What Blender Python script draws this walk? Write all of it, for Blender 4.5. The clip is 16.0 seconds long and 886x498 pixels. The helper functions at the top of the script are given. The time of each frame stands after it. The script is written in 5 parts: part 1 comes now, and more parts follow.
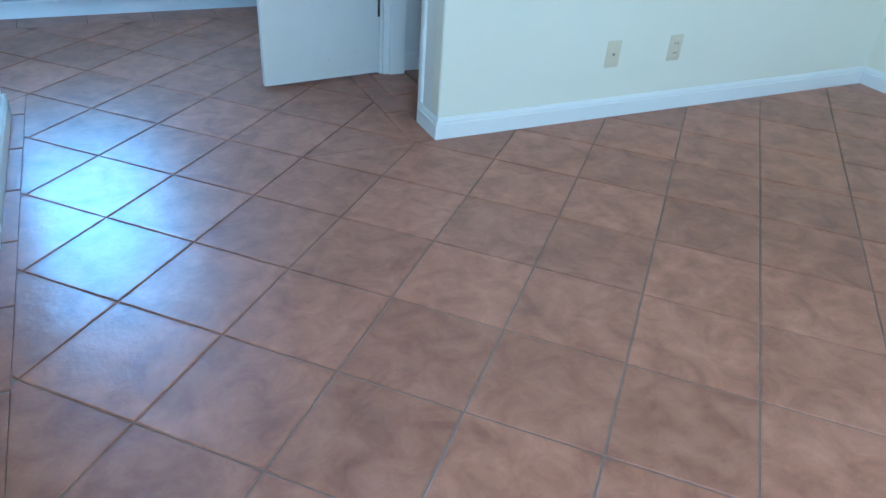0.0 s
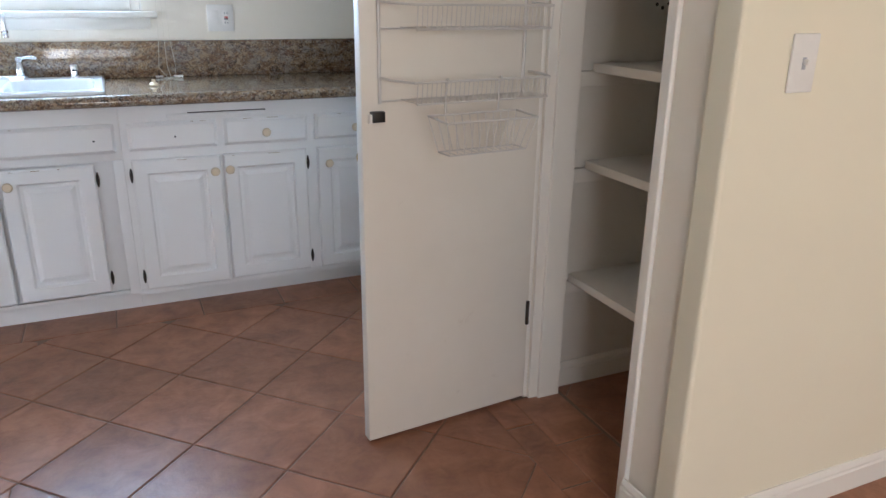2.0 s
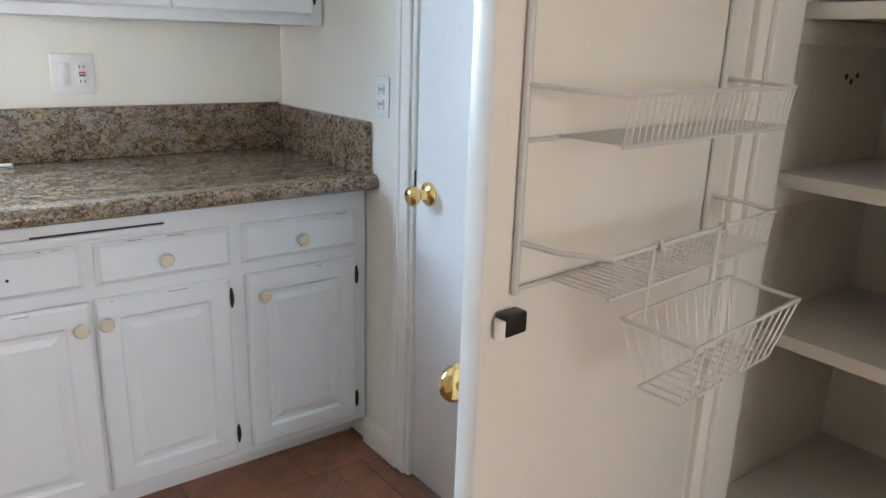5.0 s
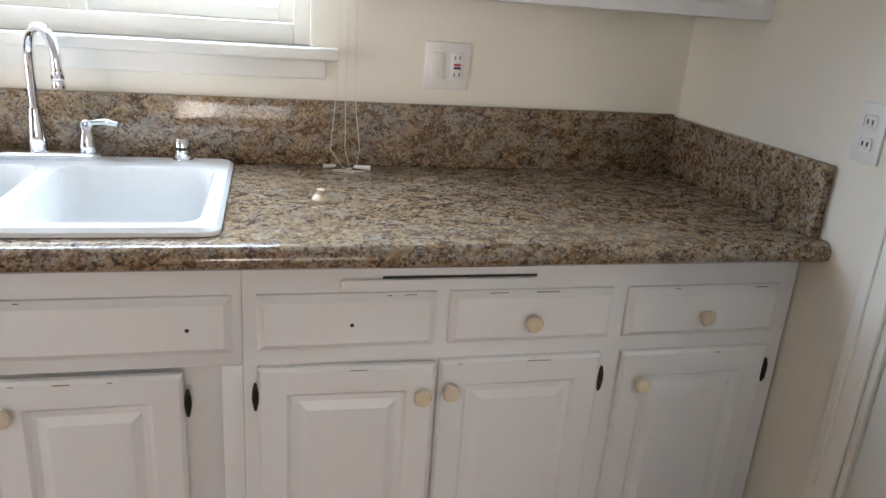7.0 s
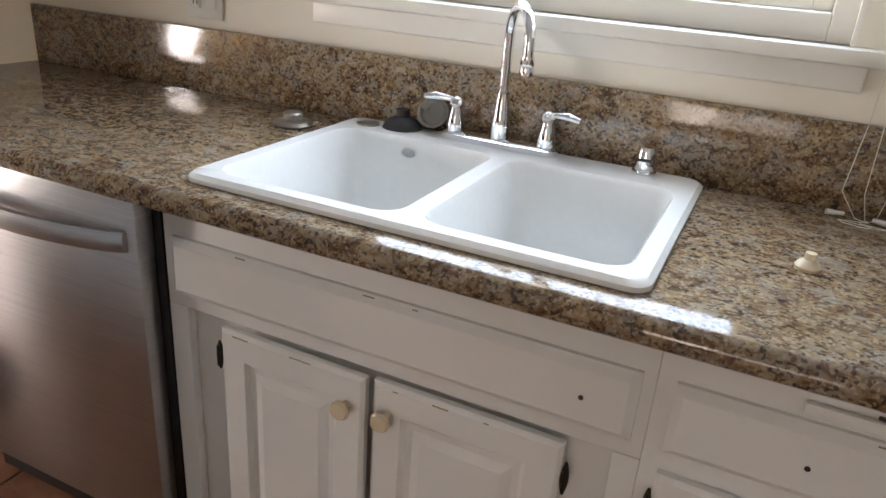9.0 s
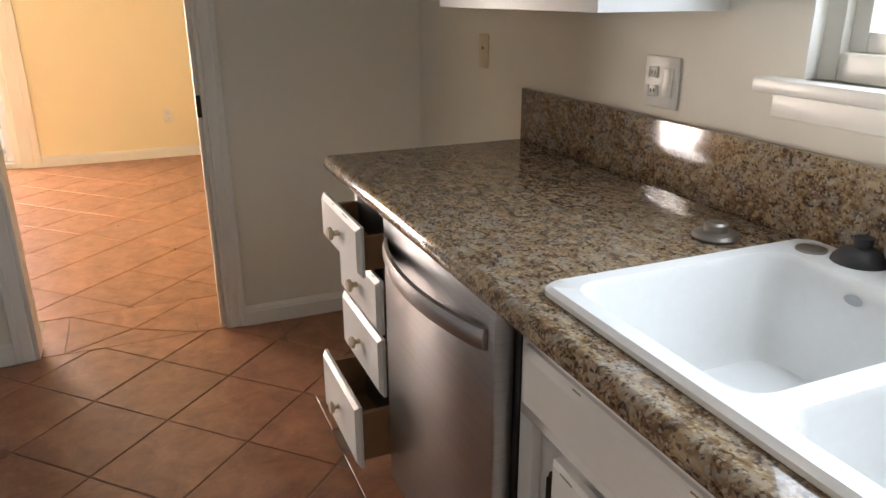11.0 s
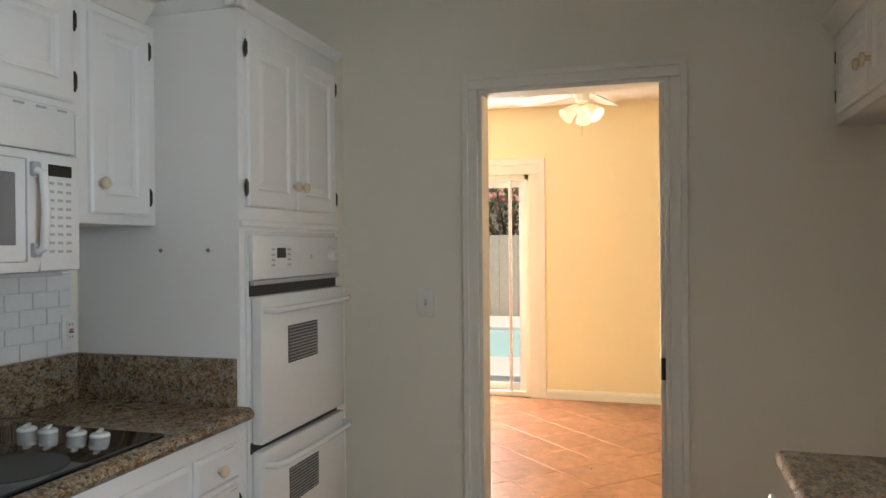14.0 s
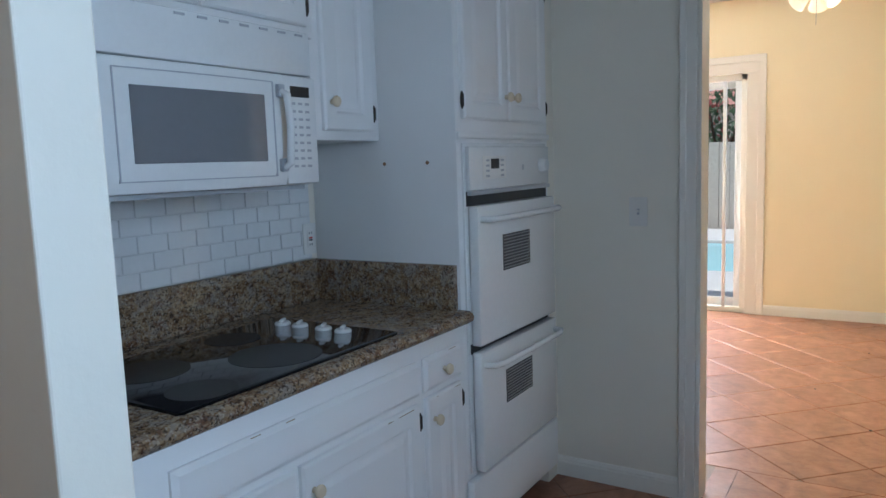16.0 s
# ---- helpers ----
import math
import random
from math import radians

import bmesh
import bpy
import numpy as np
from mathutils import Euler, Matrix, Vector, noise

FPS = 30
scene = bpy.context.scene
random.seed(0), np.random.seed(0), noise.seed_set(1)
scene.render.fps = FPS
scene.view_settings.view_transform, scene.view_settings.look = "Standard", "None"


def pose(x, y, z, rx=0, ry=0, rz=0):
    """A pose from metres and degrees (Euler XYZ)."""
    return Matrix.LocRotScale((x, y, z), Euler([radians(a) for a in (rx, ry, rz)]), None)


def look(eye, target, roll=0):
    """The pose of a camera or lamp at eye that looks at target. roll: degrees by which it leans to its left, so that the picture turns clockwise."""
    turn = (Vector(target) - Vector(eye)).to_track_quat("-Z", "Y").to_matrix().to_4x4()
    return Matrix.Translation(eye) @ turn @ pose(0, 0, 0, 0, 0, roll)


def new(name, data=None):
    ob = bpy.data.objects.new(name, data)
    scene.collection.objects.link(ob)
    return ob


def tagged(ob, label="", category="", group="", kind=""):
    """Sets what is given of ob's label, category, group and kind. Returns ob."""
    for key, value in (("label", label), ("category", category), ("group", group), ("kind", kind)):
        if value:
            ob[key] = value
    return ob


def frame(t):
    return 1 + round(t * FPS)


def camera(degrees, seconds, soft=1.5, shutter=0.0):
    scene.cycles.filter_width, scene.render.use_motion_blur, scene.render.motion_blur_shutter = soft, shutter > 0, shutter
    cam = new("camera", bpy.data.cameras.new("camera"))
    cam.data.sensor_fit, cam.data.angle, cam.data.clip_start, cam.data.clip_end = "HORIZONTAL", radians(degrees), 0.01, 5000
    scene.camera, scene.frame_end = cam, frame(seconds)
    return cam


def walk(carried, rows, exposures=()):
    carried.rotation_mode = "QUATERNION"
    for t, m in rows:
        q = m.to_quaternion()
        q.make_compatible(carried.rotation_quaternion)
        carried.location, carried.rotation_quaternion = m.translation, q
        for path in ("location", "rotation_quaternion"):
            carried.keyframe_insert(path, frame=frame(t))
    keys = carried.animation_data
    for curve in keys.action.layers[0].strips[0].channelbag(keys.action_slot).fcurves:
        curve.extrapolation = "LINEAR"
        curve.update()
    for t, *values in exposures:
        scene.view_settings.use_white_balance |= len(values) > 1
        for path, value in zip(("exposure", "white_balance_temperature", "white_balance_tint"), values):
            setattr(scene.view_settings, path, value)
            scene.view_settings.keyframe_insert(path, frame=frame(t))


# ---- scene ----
cam = camera(63.1, 16.0)
PATH = [
    (0, (-0.012, 0.513, 1.218), (0.744, 2.01, 0.127), 4.2),
    (0.5, (0.04, 0.855, 1.22), (0.636, 2.504, 0.258), 3.5),
    (1, (0.002, 1.222, 1.232), (0.543, 2.96, 0.402), 2.8),
    (1.5, (0.033, 1.563, 1.243), (0.643, 3.32, 0.509), 1.7),
    (2, (0.052, 1.863, 1.276), (0.826, 3.586, 0.616), 0.7),
    (2.5, (0.024, 2.124, 1.303), (0.982, 3.772, 0.696), 0.2),
    (3, (0.057, 2.33, 1.304), (1.162, 3.898, 0.738), 0.1),
    (3.2, (0.095, 2.42, 1.303), (1.238, 3.965, 0.746), 0.1),
    (5.3, (0.1, 3.149, 1.315), (1.248, 4.687, 0.752), 2.2),
    (5.5, (0.123, 3.23, 1.322), (1.228, 4.796, 0.751), 2.4),
    (6, (0.153, 3.391, 1.318), (1.127, 5.034, 0.722), 3.2),
    (6.5, (0.135, 3.554, 1.317), (0.906, 5.294, 0.701), 3.9),
    (7, (0.095, 3.659, 1.325), (0.561, 5.493, 0.678), 4.2),
    (7.5, (0.097, 3.753, 1.327), (0.255, 5.626, 0.645), 4.9),
    (8, (0.138, 3.841, 1.322), (-0.017, 5.7, 0.602), 5.4),
    (8.5, (0.146, 3.907, 1.317), (-0.294, 5.703, 0.556), 5.4),
    (9, (0.109, 4.017, 1.315), (-0.641, 5.699, 0.537), 4.4),
    (9.5, (0.095, 4.112, 1.323), (-0.953, 5.62, 0.531), 3.0),
    (10, (0.157, 4.213, 1.339), (-1.169, 5.494, 0.564), 1.9),
    (10.2, (0.184, 4.241, 1.342), (-1.239, 5.417, 0.574), 1.4),
    (12.3, (-0.003, 4.536, 1.388), (-1.976, 4.614, 1.071), -0.4),
    (12.5, (0.001, 4.559, 1.399), (-1.983, 4.562, 1.143), -0.3),
    (13, (0.013, 4.589, 1.413), (-1.975, 4.408, 1.283), -0.1),
    (13.5, (0.019, 4.584, 1.425), (-1.945, 4.206, 1.378), -0.3),
    (14, (0.036, 4.556, 1.422), (-1.882, 3.988, 1.413), -0.5),
    (14.5, (0.054, 4.534, 1.428), (-1.8, 3.784, 1.405), -0.9),
    (15, (0.066, 4.529, 1.411), (-1.715, 3.621, 1.354), -1.3),
    (15.5, (0.073, 4.511, 1.421), (-1.648, 3.502, 1.277), -1.8),
    (16, (0.077, 4.51, 1.41), (-1.605, 3.454, 1.174), -2.0),
]
EXPOSURES = [
    (0, 1.27, 3650, -8), (0.5, 1.08, 4700, 6), (1, 0.92, 5400, 15), (1.5, 0.92, 5600, 15), (3, 1.05, 5800, 14), (5.5, 1.18, 5900, 13),
    (6, 1.05, 6250, 14), (7, 0.75, 6700, 18), (7.5, 0.5, 6950, 18), (9, 0.2, 7300, 21), (10.2, 0.15, 8000, 24), (12.3, 0.2, 6600, 13),
    (14.5, 0.18, 7700, 17), (15, 0.05, 6350, 14), (15.5, -0.03, 5800, 12), (16, -0.07, 5600, 12),
]
walk(cam, [(t, look(eye, target, roll)) for t, eye, target, roll in PATH], EXPOSURES)

# ---- world, sun, large lights ----
world = bpy.data.worlds.new("sky")
scene.world = world
world.use_nodes = True
_wn = world.node_tree
_sky = _wn.nodes.new("ShaderNodeTexSky")
_sky.sky_type = "NISHITA"
_sky.sun_disc = False
_sky.sun_elevation = radians(58)
_sky.sun_rotation = radians(143)
_wn.links.new(_sky.outputs[0], _wn.nodes["Background"].inputs[0])
_wn.nodes["Background"].inputs[1].default_value = 0.15

sun = new("sun", bpy.data.lights.new("sun", "SUN"))
sun.data.energy, sun.data.angle, sun.data.color = 5.0, radians(0.5), (1.0, 0.95, 0.86)
sun.matrix_world = look((0, 0, 0), (-0.32, 0.42, -0.85))


def area_light(name, eye, target, w, h, watts, color):
    ob = new(name, bpy.data.lights.new(name, "AREA"))
    ob.data.shape, ob.data.size, ob.data.size_y = "RECTANGLE", w, h
    ob.data.energy, ob.data.color = watts, color
    ob.matrix_world = look(eye, target)
    return ob


area_light("kitchen_window_daylight", (-0.33, 5.61, 1.66), (0.1, 4.0, 1.2), 1.03, 0.86, 24, (0.6, 0.8, 1.0))
area_light("patio_door_daylight", (-6.77, 2.28, 1.08), (-4.0, 3.0, 0.9), 1.0, 1.9, 150, (0.97, 0.97, 0.96))
# Two added fill lamps for the living room, at openings never in view.
area_light("living_side_fill", (-0.47, -0.5, 1.5), (1.6, 1.2, 1.0), 1.6, 1.3, 33, (1.0, 0.94, 0.85))
area_light("living_back_fill", (0.4, -1.95, 1.5), (0.5, 1.0, 1.0), 1.6, 1.3, 13, (1.0, 0.92, 0.82))
fan_bulb = new("fan_bulb", bpy.data.lights.new("fan_bulb", "POINT"))
fan_bulb.data.energy, fan_bulb.data.color, fan_bulb.data.shadow_soft_size = 1.2, (1.0, 0.75, 0.42), 0.04
fan_bulb.location = (-4.93, 4.16, 2.23)


# ---- materials ----
def mat_new(name):
    m = bpy.data.materials.new(name)
    m.use_nodes = True
    return m, m.node_tree, m.node_tree.nodes["Principled BSDF"]


def coords(nt):
    return nt.nodes.new("ShaderNodeNewGeometry").outputs["Position"]


def noise_node(nt, vec, scale, detail=4, rough=0.6, distort=0.0):
    n = nt.nodes.new("ShaderNodeTexNoise")
    n.inputs["Scale"].default_value, n.inputs["Detail"].default_value = scale, detail
    n.inputs["Roughness"].default_value, n.inputs["Distortion"].default_value = rough, distort
    nt.links.new(vec, n.inputs["Vector"])
    return n.outputs["Fac"]


def ramp_node(nt, fac, stops):
    r = nt.nodes.new("ShaderNodeValToRGB")
    el = r.color_ramp.elements
    while len(el) < len(stops):
        el.new(0.5)
    for e, (p, c) in zip(el, stops):
        e.position, e.color = p, (*c, 1)
    nt.links.new(fac, r.inputs[0])
    return r.outputs[0]


def mix_node(nt, fac, a, b, mode="MIX"):
    m = nt.nodes.new("ShaderNodeMix")
    m.data_type, m.blend_type = "RGBA", mode
    for sock, v in ((m.inputs[0], fac), (m.inputs[6], a), (m.inputs[7], b)):
        if isinstance(v, bpy.types.NodeSocket):
            nt.links.new(v, sock)
        elif isinstance(v, (int, float)):
            sock.default_value = v
        else:
            sock.default_value = (*v, 1)
    return m.outputs[2]


def bump_node(nt, b, fac, strength, dist):
    n = nt.nodes.new("ShaderNodeBump")
    n.inputs["Strength"].default_value, n.inputs["Distance"].default_value = strength, dist
    nt.links.new(fac, n.inputs["Height"])
    nt.links.new(n.outputs[0], b.inputs["Normal"])


def paint(name, color, rough=0.5, dirt=0.06, bump=0.15, scale=90, dirt_color=(0.35, 0.27, 0.17)):
    """Rolled or brushed paint: fine texture, faint patches and scuffs."""
    m, nt, b = mat_new(name)
    p = coords(nt)
    big = noise_node(nt, p, 1.7, 5, 0.65)
    scuff = noise_node(nt, p, 14, 6, 0.7, 0.6)
    c = mix_node(nt, ramp_node(nt, big, [(0.35, (0, 0, 0)), (0.75, (dirt, dirt, dirt))]), color, dirt_color)
    c = mix_node(nt, ramp_node(nt, scuff, [(0.66, (0, 0, 0)), (0.8, (dirt * 2, dirt * 2, dirt * 2))]), c, dirt_color)
    nt.links.new(c, b.inputs["Base Color"])
    b.inputs["Roughness"].default_value = rough
    bump_node(nt, b, noise_node(nt, p, scale, 3), bump, 0.002)
    return m


def plain(name, color, rough=0.4, metal=0.0, grain=60.0, vary=0.08):
    m, nt, b = mat_new(name)
    n = noise_node(nt, coords(nt), grain, 4)
    dark = tuple(c * (1 - vary) for c in color)
    nt.links.new(mix_node(nt, n, dark, color), b.inputs["Base Color"])
    b.inputs["Roughness"].default_value, b.inputs["Metallic"].default_value = rough, metal
    return m


WALL = paint("cream_wall_paint", (0.8, 0.75, 0.645), 0.55, 0.05, 0.25, 60)
WALL_L = paint("yellowish_cream_wall_paint", (0.8, 0.745, 0.575), 0.55, 0.05, 0.25, 60)
WALL_D = paint("warm_yellow_wall_paint", (0.85, 0.74, 0.5), 0.6, 0.03, 0.25, 60)
CEIL = paint("white_ceiling_paint", (0.8, 0.78, 0.73), 0.8, 0.03, 0.5, 45)
TRIM = paint("white_trim_paint", (0.8, 0.77, 0.7), 0.35, 0.05, 0.08, 40)
CAB = paint("white_cabinet_paint", (0.79, 0.78, 0.76), 0.38, 0.05, 0.1, 30)
DOORP = paint("off_white_door_paint", (0.78, 0.74, 0.65), 0.35, 0.14, 0.08, 25)
SHELFP = paint("worn_white_shelf_paint", (0.79, 0.76, 0.69), 0.45, 0.14, 0.1, 30)
DOORW = paint("white_door_paint", (0.82, 0.81, 0.78), 0.3, 0.05, 0.08, 25)
KNOB = plain("cream_ceramic", (0.74, 0.62, 0.44), 0.25)
HINGE = plain("dark_bronze", (0.05, 0.04, 0.03), 0.4, 0.8)
BRASS = plain("polished_brass", (0.8, 0.58, 0.22), 0.15, 1.0)
CHROME = plain("chrome", (0.82, 0.83, 0.85), 0.06, 1.0)
STEEL_DULL = plain("dull_metal", (0.35, 0.33, 0.3), 0.35, 0.9)
WIRE = plain("white_coated_wire", (0.62, 0.6, 0.56), 0.35)
ENAMEL = plain("white_enamel", (0.8, 0.8, 0.78), 0.18)
SINKW = plain("white_porcelain", (0.82, 0.82, 0.8), 0.12)
PLASTIC = plain("white_plastic", (0.78, 0.76, 0.71), 0.3)
ALMOND = plain("almond_plastic", (0.7, 0.6, 0.4), 0.35)
GREY_P = plain("grey_plastic", (0.42, 0.43, 0.45), 0.3)
# Black parts; also the painted shade in open drawers and at a latch.
BLACK = plain("black_plastic_and_shade", (0.012, 0.012, 0.012), 0.35)
RED_P = plain("red_plastic", (0.5, 0.03, 0.02), 0.4)
RUBBER = plain("black_rubber", (0.02, 0.02, 0.022), 0.6)
# Near-black that puts the shade of recesses and gaps into the colour.
RECESS_SHADE = plain("recess_shade", (0.05, 0.047, 0.044), 0.8)
RAWWOOD = plain("raw_wood", (0.36, 0.2, 0.1), 0.6, 0, 25, 0.4)
CHIP = plain("worn_paint", (0.42, 0.31, 0.19), 0.7, 0, 40, 0.4)
CORD = plain("ivory_cord", (0.7, 0.66, 0.55), 0.6)
OVENGLASS = plain("oven_window_glass", (0.1, 0.1, 0.105), 0.12)
MWGLASS = plain("microwave_window_glass", (0.2, 0.205, 0.215), 0.08)
GROUT = plain("brown_grout", (0.27, 0.19, 0.14), 0.8, 0, 90, 0.4)
COOKGLASS = plain("black_ceramic_glass", (0.008, 0.008, 0.01), 0.05)
LOUVRE = plain("dark_louvre", (0.2, 0.2, 0.2), 0.3)
BURNER = plain("burner_ring", (0.012, 0.011, 0.011), 0.25)
BURNER.node_tree.nodes["Principled BSDF"].inputs["Specular IOR Level"].default_value = 0.12
TILEW = plain("white_glazed_tile", (0.78, 0.78, 0.76), 0.12)
TGROUT = plain("pale_grout", (0.69, 0.69, 0.67), 0.7)
ALUM = plain("pale_aluminium", (0.7, 0.72, 0.72), 0.35, 0.3)
BRICKP = plain("cream_block", (0.62, 0.55, 0.44), 0.9, 0, 20, 0.25)
CONC = plain("pale_concrete", (0.55, 0.52, 0.47), 0.9, 0, 8, 0.2)
FENCE = plain("weathered_fence_wood", (0.5, 0.44, 0.36), 0.8, 0, 20, 0.4)
BARK = plain("bark", (0.12, 0.08, 0.05), 0.9, 0, 20, 0.5)
ROOFT = plain("reddish_roof_tile", (0.42, 0.2, 0.14), 0.8, 0, 6, 0.3)
GROUND = plain("dry_soil", (0.25, 0.2, 0.14), 0.95, 0, 2, 0.4)
POOL = plain("pool_water", (0.3, 0.6, 0.62), 0.05)


def make_granite():
    """Brown granite: tan and brown mottling, grey patches, black flecks, fine grain."""
    m, nt, b = mat_new("brown_speckled_granite")
    p = coords(nt)
    st = nt.nodes.new("ShaderNodeVectorMath")
    st.operation = "MULTIPLY"
    st.inputs[1].default_value = (0.72, 1.0, 1.0)
    nt.links.new(p, st.inputs[0])
    q = st.outputs[0]
    c = ramp_node(nt, noise_node(nt, q, 44, 6, 0.66, 0.9), [(0.34, (0.075, 0.04, 0.022)), (0.44, (0.17, 0.1, 0.05)), (0.53, (0.27, 0.18, 0.1)), (0.66, (0.37, 0.28, 0.18))])
    c = mix_node(nt, ramp_node(nt, noise_node(nt, q, 27, 5, 0.7, 0.6), [(0.48, (0, 0, 0)), (0.6, (0.75, 0.75, 0.75))]), c, (0.28, 0.24, 0.2))
    c = mix_node(nt, ramp_node(nt, noise_node(nt, q, 36, 4, 0.6, 1.2), [(0.36, (0.75, 0.75, 0.75)), (0.44, (0, 0, 0))]), c, (0.13, 0.06, 0.035))
    c = mix_node(nt, ramp_node(nt, noise_node(nt, q, 78, 4, 0.62, 0.8), [(0.56, (0, 0, 0)), (0.63, (0.85, 0.85, 0.85))]), c, (0.03, 0.021, 0.016))
    v = nt.nodes.new("ShaderNodeTexVoronoi")
    v.inputs["Scale"].default_value = 230
    nt.links.new(p, v.inputs["Vector"])
    sep = nt.nodes.new("ShaderNodeSeparateColor")
    nt.links.new(v.outputs["Color"], sep.inputs[0])
    c = mix_node(nt, ramp_node(nt, sep.outputs[0], [(0.12, (0.7, 0.7, 0.7)), (0.17, (0, 0, 0))]), c, (0.04, 0.028, 0.02))
    c = mix_node(nt, ramp_node(nt, sep.outputs[1], [(0.84, (0, 0, 0)), (0.9, (0.5, 0.5, 0.5))]), c, (0.42, 0.36, 0.28))
    nt.links.new(c, b.inputs["Base Color"])
    b.inputs["Roughness"].default_value = 0.07
    bump_node(nt, b, noise_node(nt, p, 60, 3), 0.03, 0.002)
    return m


def make_terracotta():
    m, nt, b = mat_new("terracotta_tile")
    p = coords(nt)
    info = nt.nodes.new("ShaderNodeObjectInfo")
    big = noise_node(nt, p, 9, 6, 0.65, 0.5)
    c = ramp_node(nt, big, [(0.28, (0.2, 0.083, 0.045)), (0.5, (0.32, 0.143, 0.077)), (0.72, (0.42, 0.205, 0.12))])
    spots = noise_node(nt, p, 21, 5, 0.6, 0.4)
    c = mix_node(nt, ramp_node(nt, spots, [(0.5, (0, 0, 0)), (0.8, (0.4, 0.4, 0.4))]), c, (0.16, 0.07, 0.045))
    tint = ramp_node(nt, info.outputs["Random"], [(0.0, (0.86, 0.84, 0.82)), (1.0, (1.08, 1.05, 1.02))])
    c = mix_node(nt, 1.0, c, tint, "MULTIPLY")
    nt.links.new(c, b.inputs["Base Color"])
    r = nt.nodes.new("ShaderNodeMapRange")
    r.inputs["To Min"].default_value, r.inputs["To Max"].default_value = 0.24, 0.4
    nt.links.new(spots, r.inputs["Value"])
    nt.links.new(r.outputs[0], b.inputs["Roughness"])
    bump_node(nt, b, noise_node(nt, p, 16, 4, 0.6), 0.35, 0.006)
    return m


def make_steel():
    m, nt, b = mat_new("brushed_stainless")
    p = coords(nt)
    s = nt.nodes.new("ShaderNodeVectorMath")
    s.operation = "MULTIPLY"
    s.inputs[1].default_value = (2, 2, 400)
    nt.links.new(p, s.inputs[0])
    n = noise_node(nt, s.outputs[0], 2, 4)
    nt.links.new(ramp_node(nt, n, [(0.3, (0.42, 0.42, 0.43)), (0.7, (0.56, 0.56, 0.57))]), b.inputs["Base Color"])
    b.inputs["Metallic"].default_value, b.inputs["Roughness"].default_value = 1.0, 0.3
    bump_node(nt, b, n, 0.05, 0.001)
    return m


def make_leaf(name, color):
    """A thin leaf that is lit from both sides."""
    m, nt, b = mat_new(name)
    c = mix_node(nt, noise_node(nt, coords(nt), 3, 4), tuple(0.8 * v for v in color), color)
    t = nt.nodes.new("ShaderNodeBsdfTranslucent")
    mx = nt.nodes.new("ShaderNodeMixShader")
    nt.links.new(c, b.inputs["Base Color"])
    nt.links.new(c, t.inputs["Color"])
    b.inputs["Roughness"].default_value = 0.5
    nt.links.new(b.outputs[0], mx.inputs[1])
    nt.links.new(t.outputs[0], mx.inputs[2])
    nt.links.new(mx.outputs[0], nt.nodes["Material Output"].inputs["Surface"])
    return m


def make_glass():
    m, nt, b = mat_new("clear_glass")
    b.inputs["Base Color"].default_value = (0.95, 0.98, 0.97, 1)
    b.inputs["Transmission Weight"].default_value = 1.0
    b.inputs["Roughness"].default_value, b.inputs["IOR"].default_value = 0.0, 1.02
    return m


def make_shade():
    m, nt, b = mat_new("lit_frosted_glass")
    b.inputs["Base Color"].default_value = (0.9, 0.85, 0.72, 1)
    b.inputs["Roughness"].default_value = 0.4
    b.inputs["Emission Color"].default_value = (1.0, 0.85, 0.55, 1)
    b.inputs["Emission Strength"].default_value = 0.2
    return m


LEAF, BLOSSOM = make_leaf("green_leaf", (0.12, 0.17, 0.09)), make_leaf("red_blossom", (0.4, 0.12, 0.1))
GRANITE, TERRA, STEEL, GLASS, SHADE = make_granite(), make_terracotta(), make_steel(), make_glass(), make_shade()

# ---- building helpers ----
ORIGIN = {}
WEAR = random.Random(7)


def thing(name, loc, label, category, group="", kind=""):
    """An Empty at a thing's base, under which its parts go."""
    ob = new(name)
    ob.location = loc
    ORIGIN[ob] = Vector(loc)
    return tagged(ob, label, category, group, kind)


def finish(bm, name, smooth):
    bmesh.ops.recalc_face_normals(bm, faces=bm.faces[:])
    me = bpy.data.meshes.new(name)
    bm.to_mesh(me)
    bm.free()
    if smooth:
        me.polygons.foreach_set("use_smooth", [True] * len(me.polygons))
        me.set_sharp_from_angle(angle=radians(38))
    return me


def part(name, bm, material, parent, label="", smooth=True):
    """Links a bmesh, given in world places, as one mesh under a thing or a part."""
    org = ORIGIN[parent]
    bmesh.ops.translate(bm, verts=bm.verts[:], vec=-org)
    me = finish(bm, name, smooth)
    me.materials.append(material)
    ob = new(name, me)
    ob.parent = parent
    ORIGIN[ob] = org
    return tagged(ob, label)


def solid(name, bm, material, label, category, group="", kind="", smooth=True, org=(0, 0, 0)):
    """A thing of one mesh; parts may go under it."""
    org = Vector(org)
    bmesh.ops.translate(bm, verts=bm.verts[:], vec=-org)
    me = finish(bm, name, smooth)
    me.materials.append(material)
    ob = new(name, me)
    ob.location = org
    ORIGIN[ob] = org
    return tagged(ob, label, category, group, kind)


def box(bm, x0, x1, y0, y1, z0, z1, bev=0.0, seg=2):
    r = bmesh.ops.create_cube(bm, size=1)
    vs = r["verts"]
    bmesh.ops.scale(bm, verts=vs, vec=(abs(x1 - x0), abs(y1 - y0), abs(z1 - z0)))
    bmesh.ops.translate(bm, verts=vs, vec=((x0 + x1) / 2, (y0 + y1) / 2, (z0 + z1) / 2))
    if bev:
        es = list({e for v in vs for e in v.link_edges})
        bmesh.ops.bevel(bm, geom=es, offset=bev, segments=seg, profile=0.5, affect="EDGES")
    return bm


def B(*a, **k):
    return box(bmesh.new(), *a, **k)


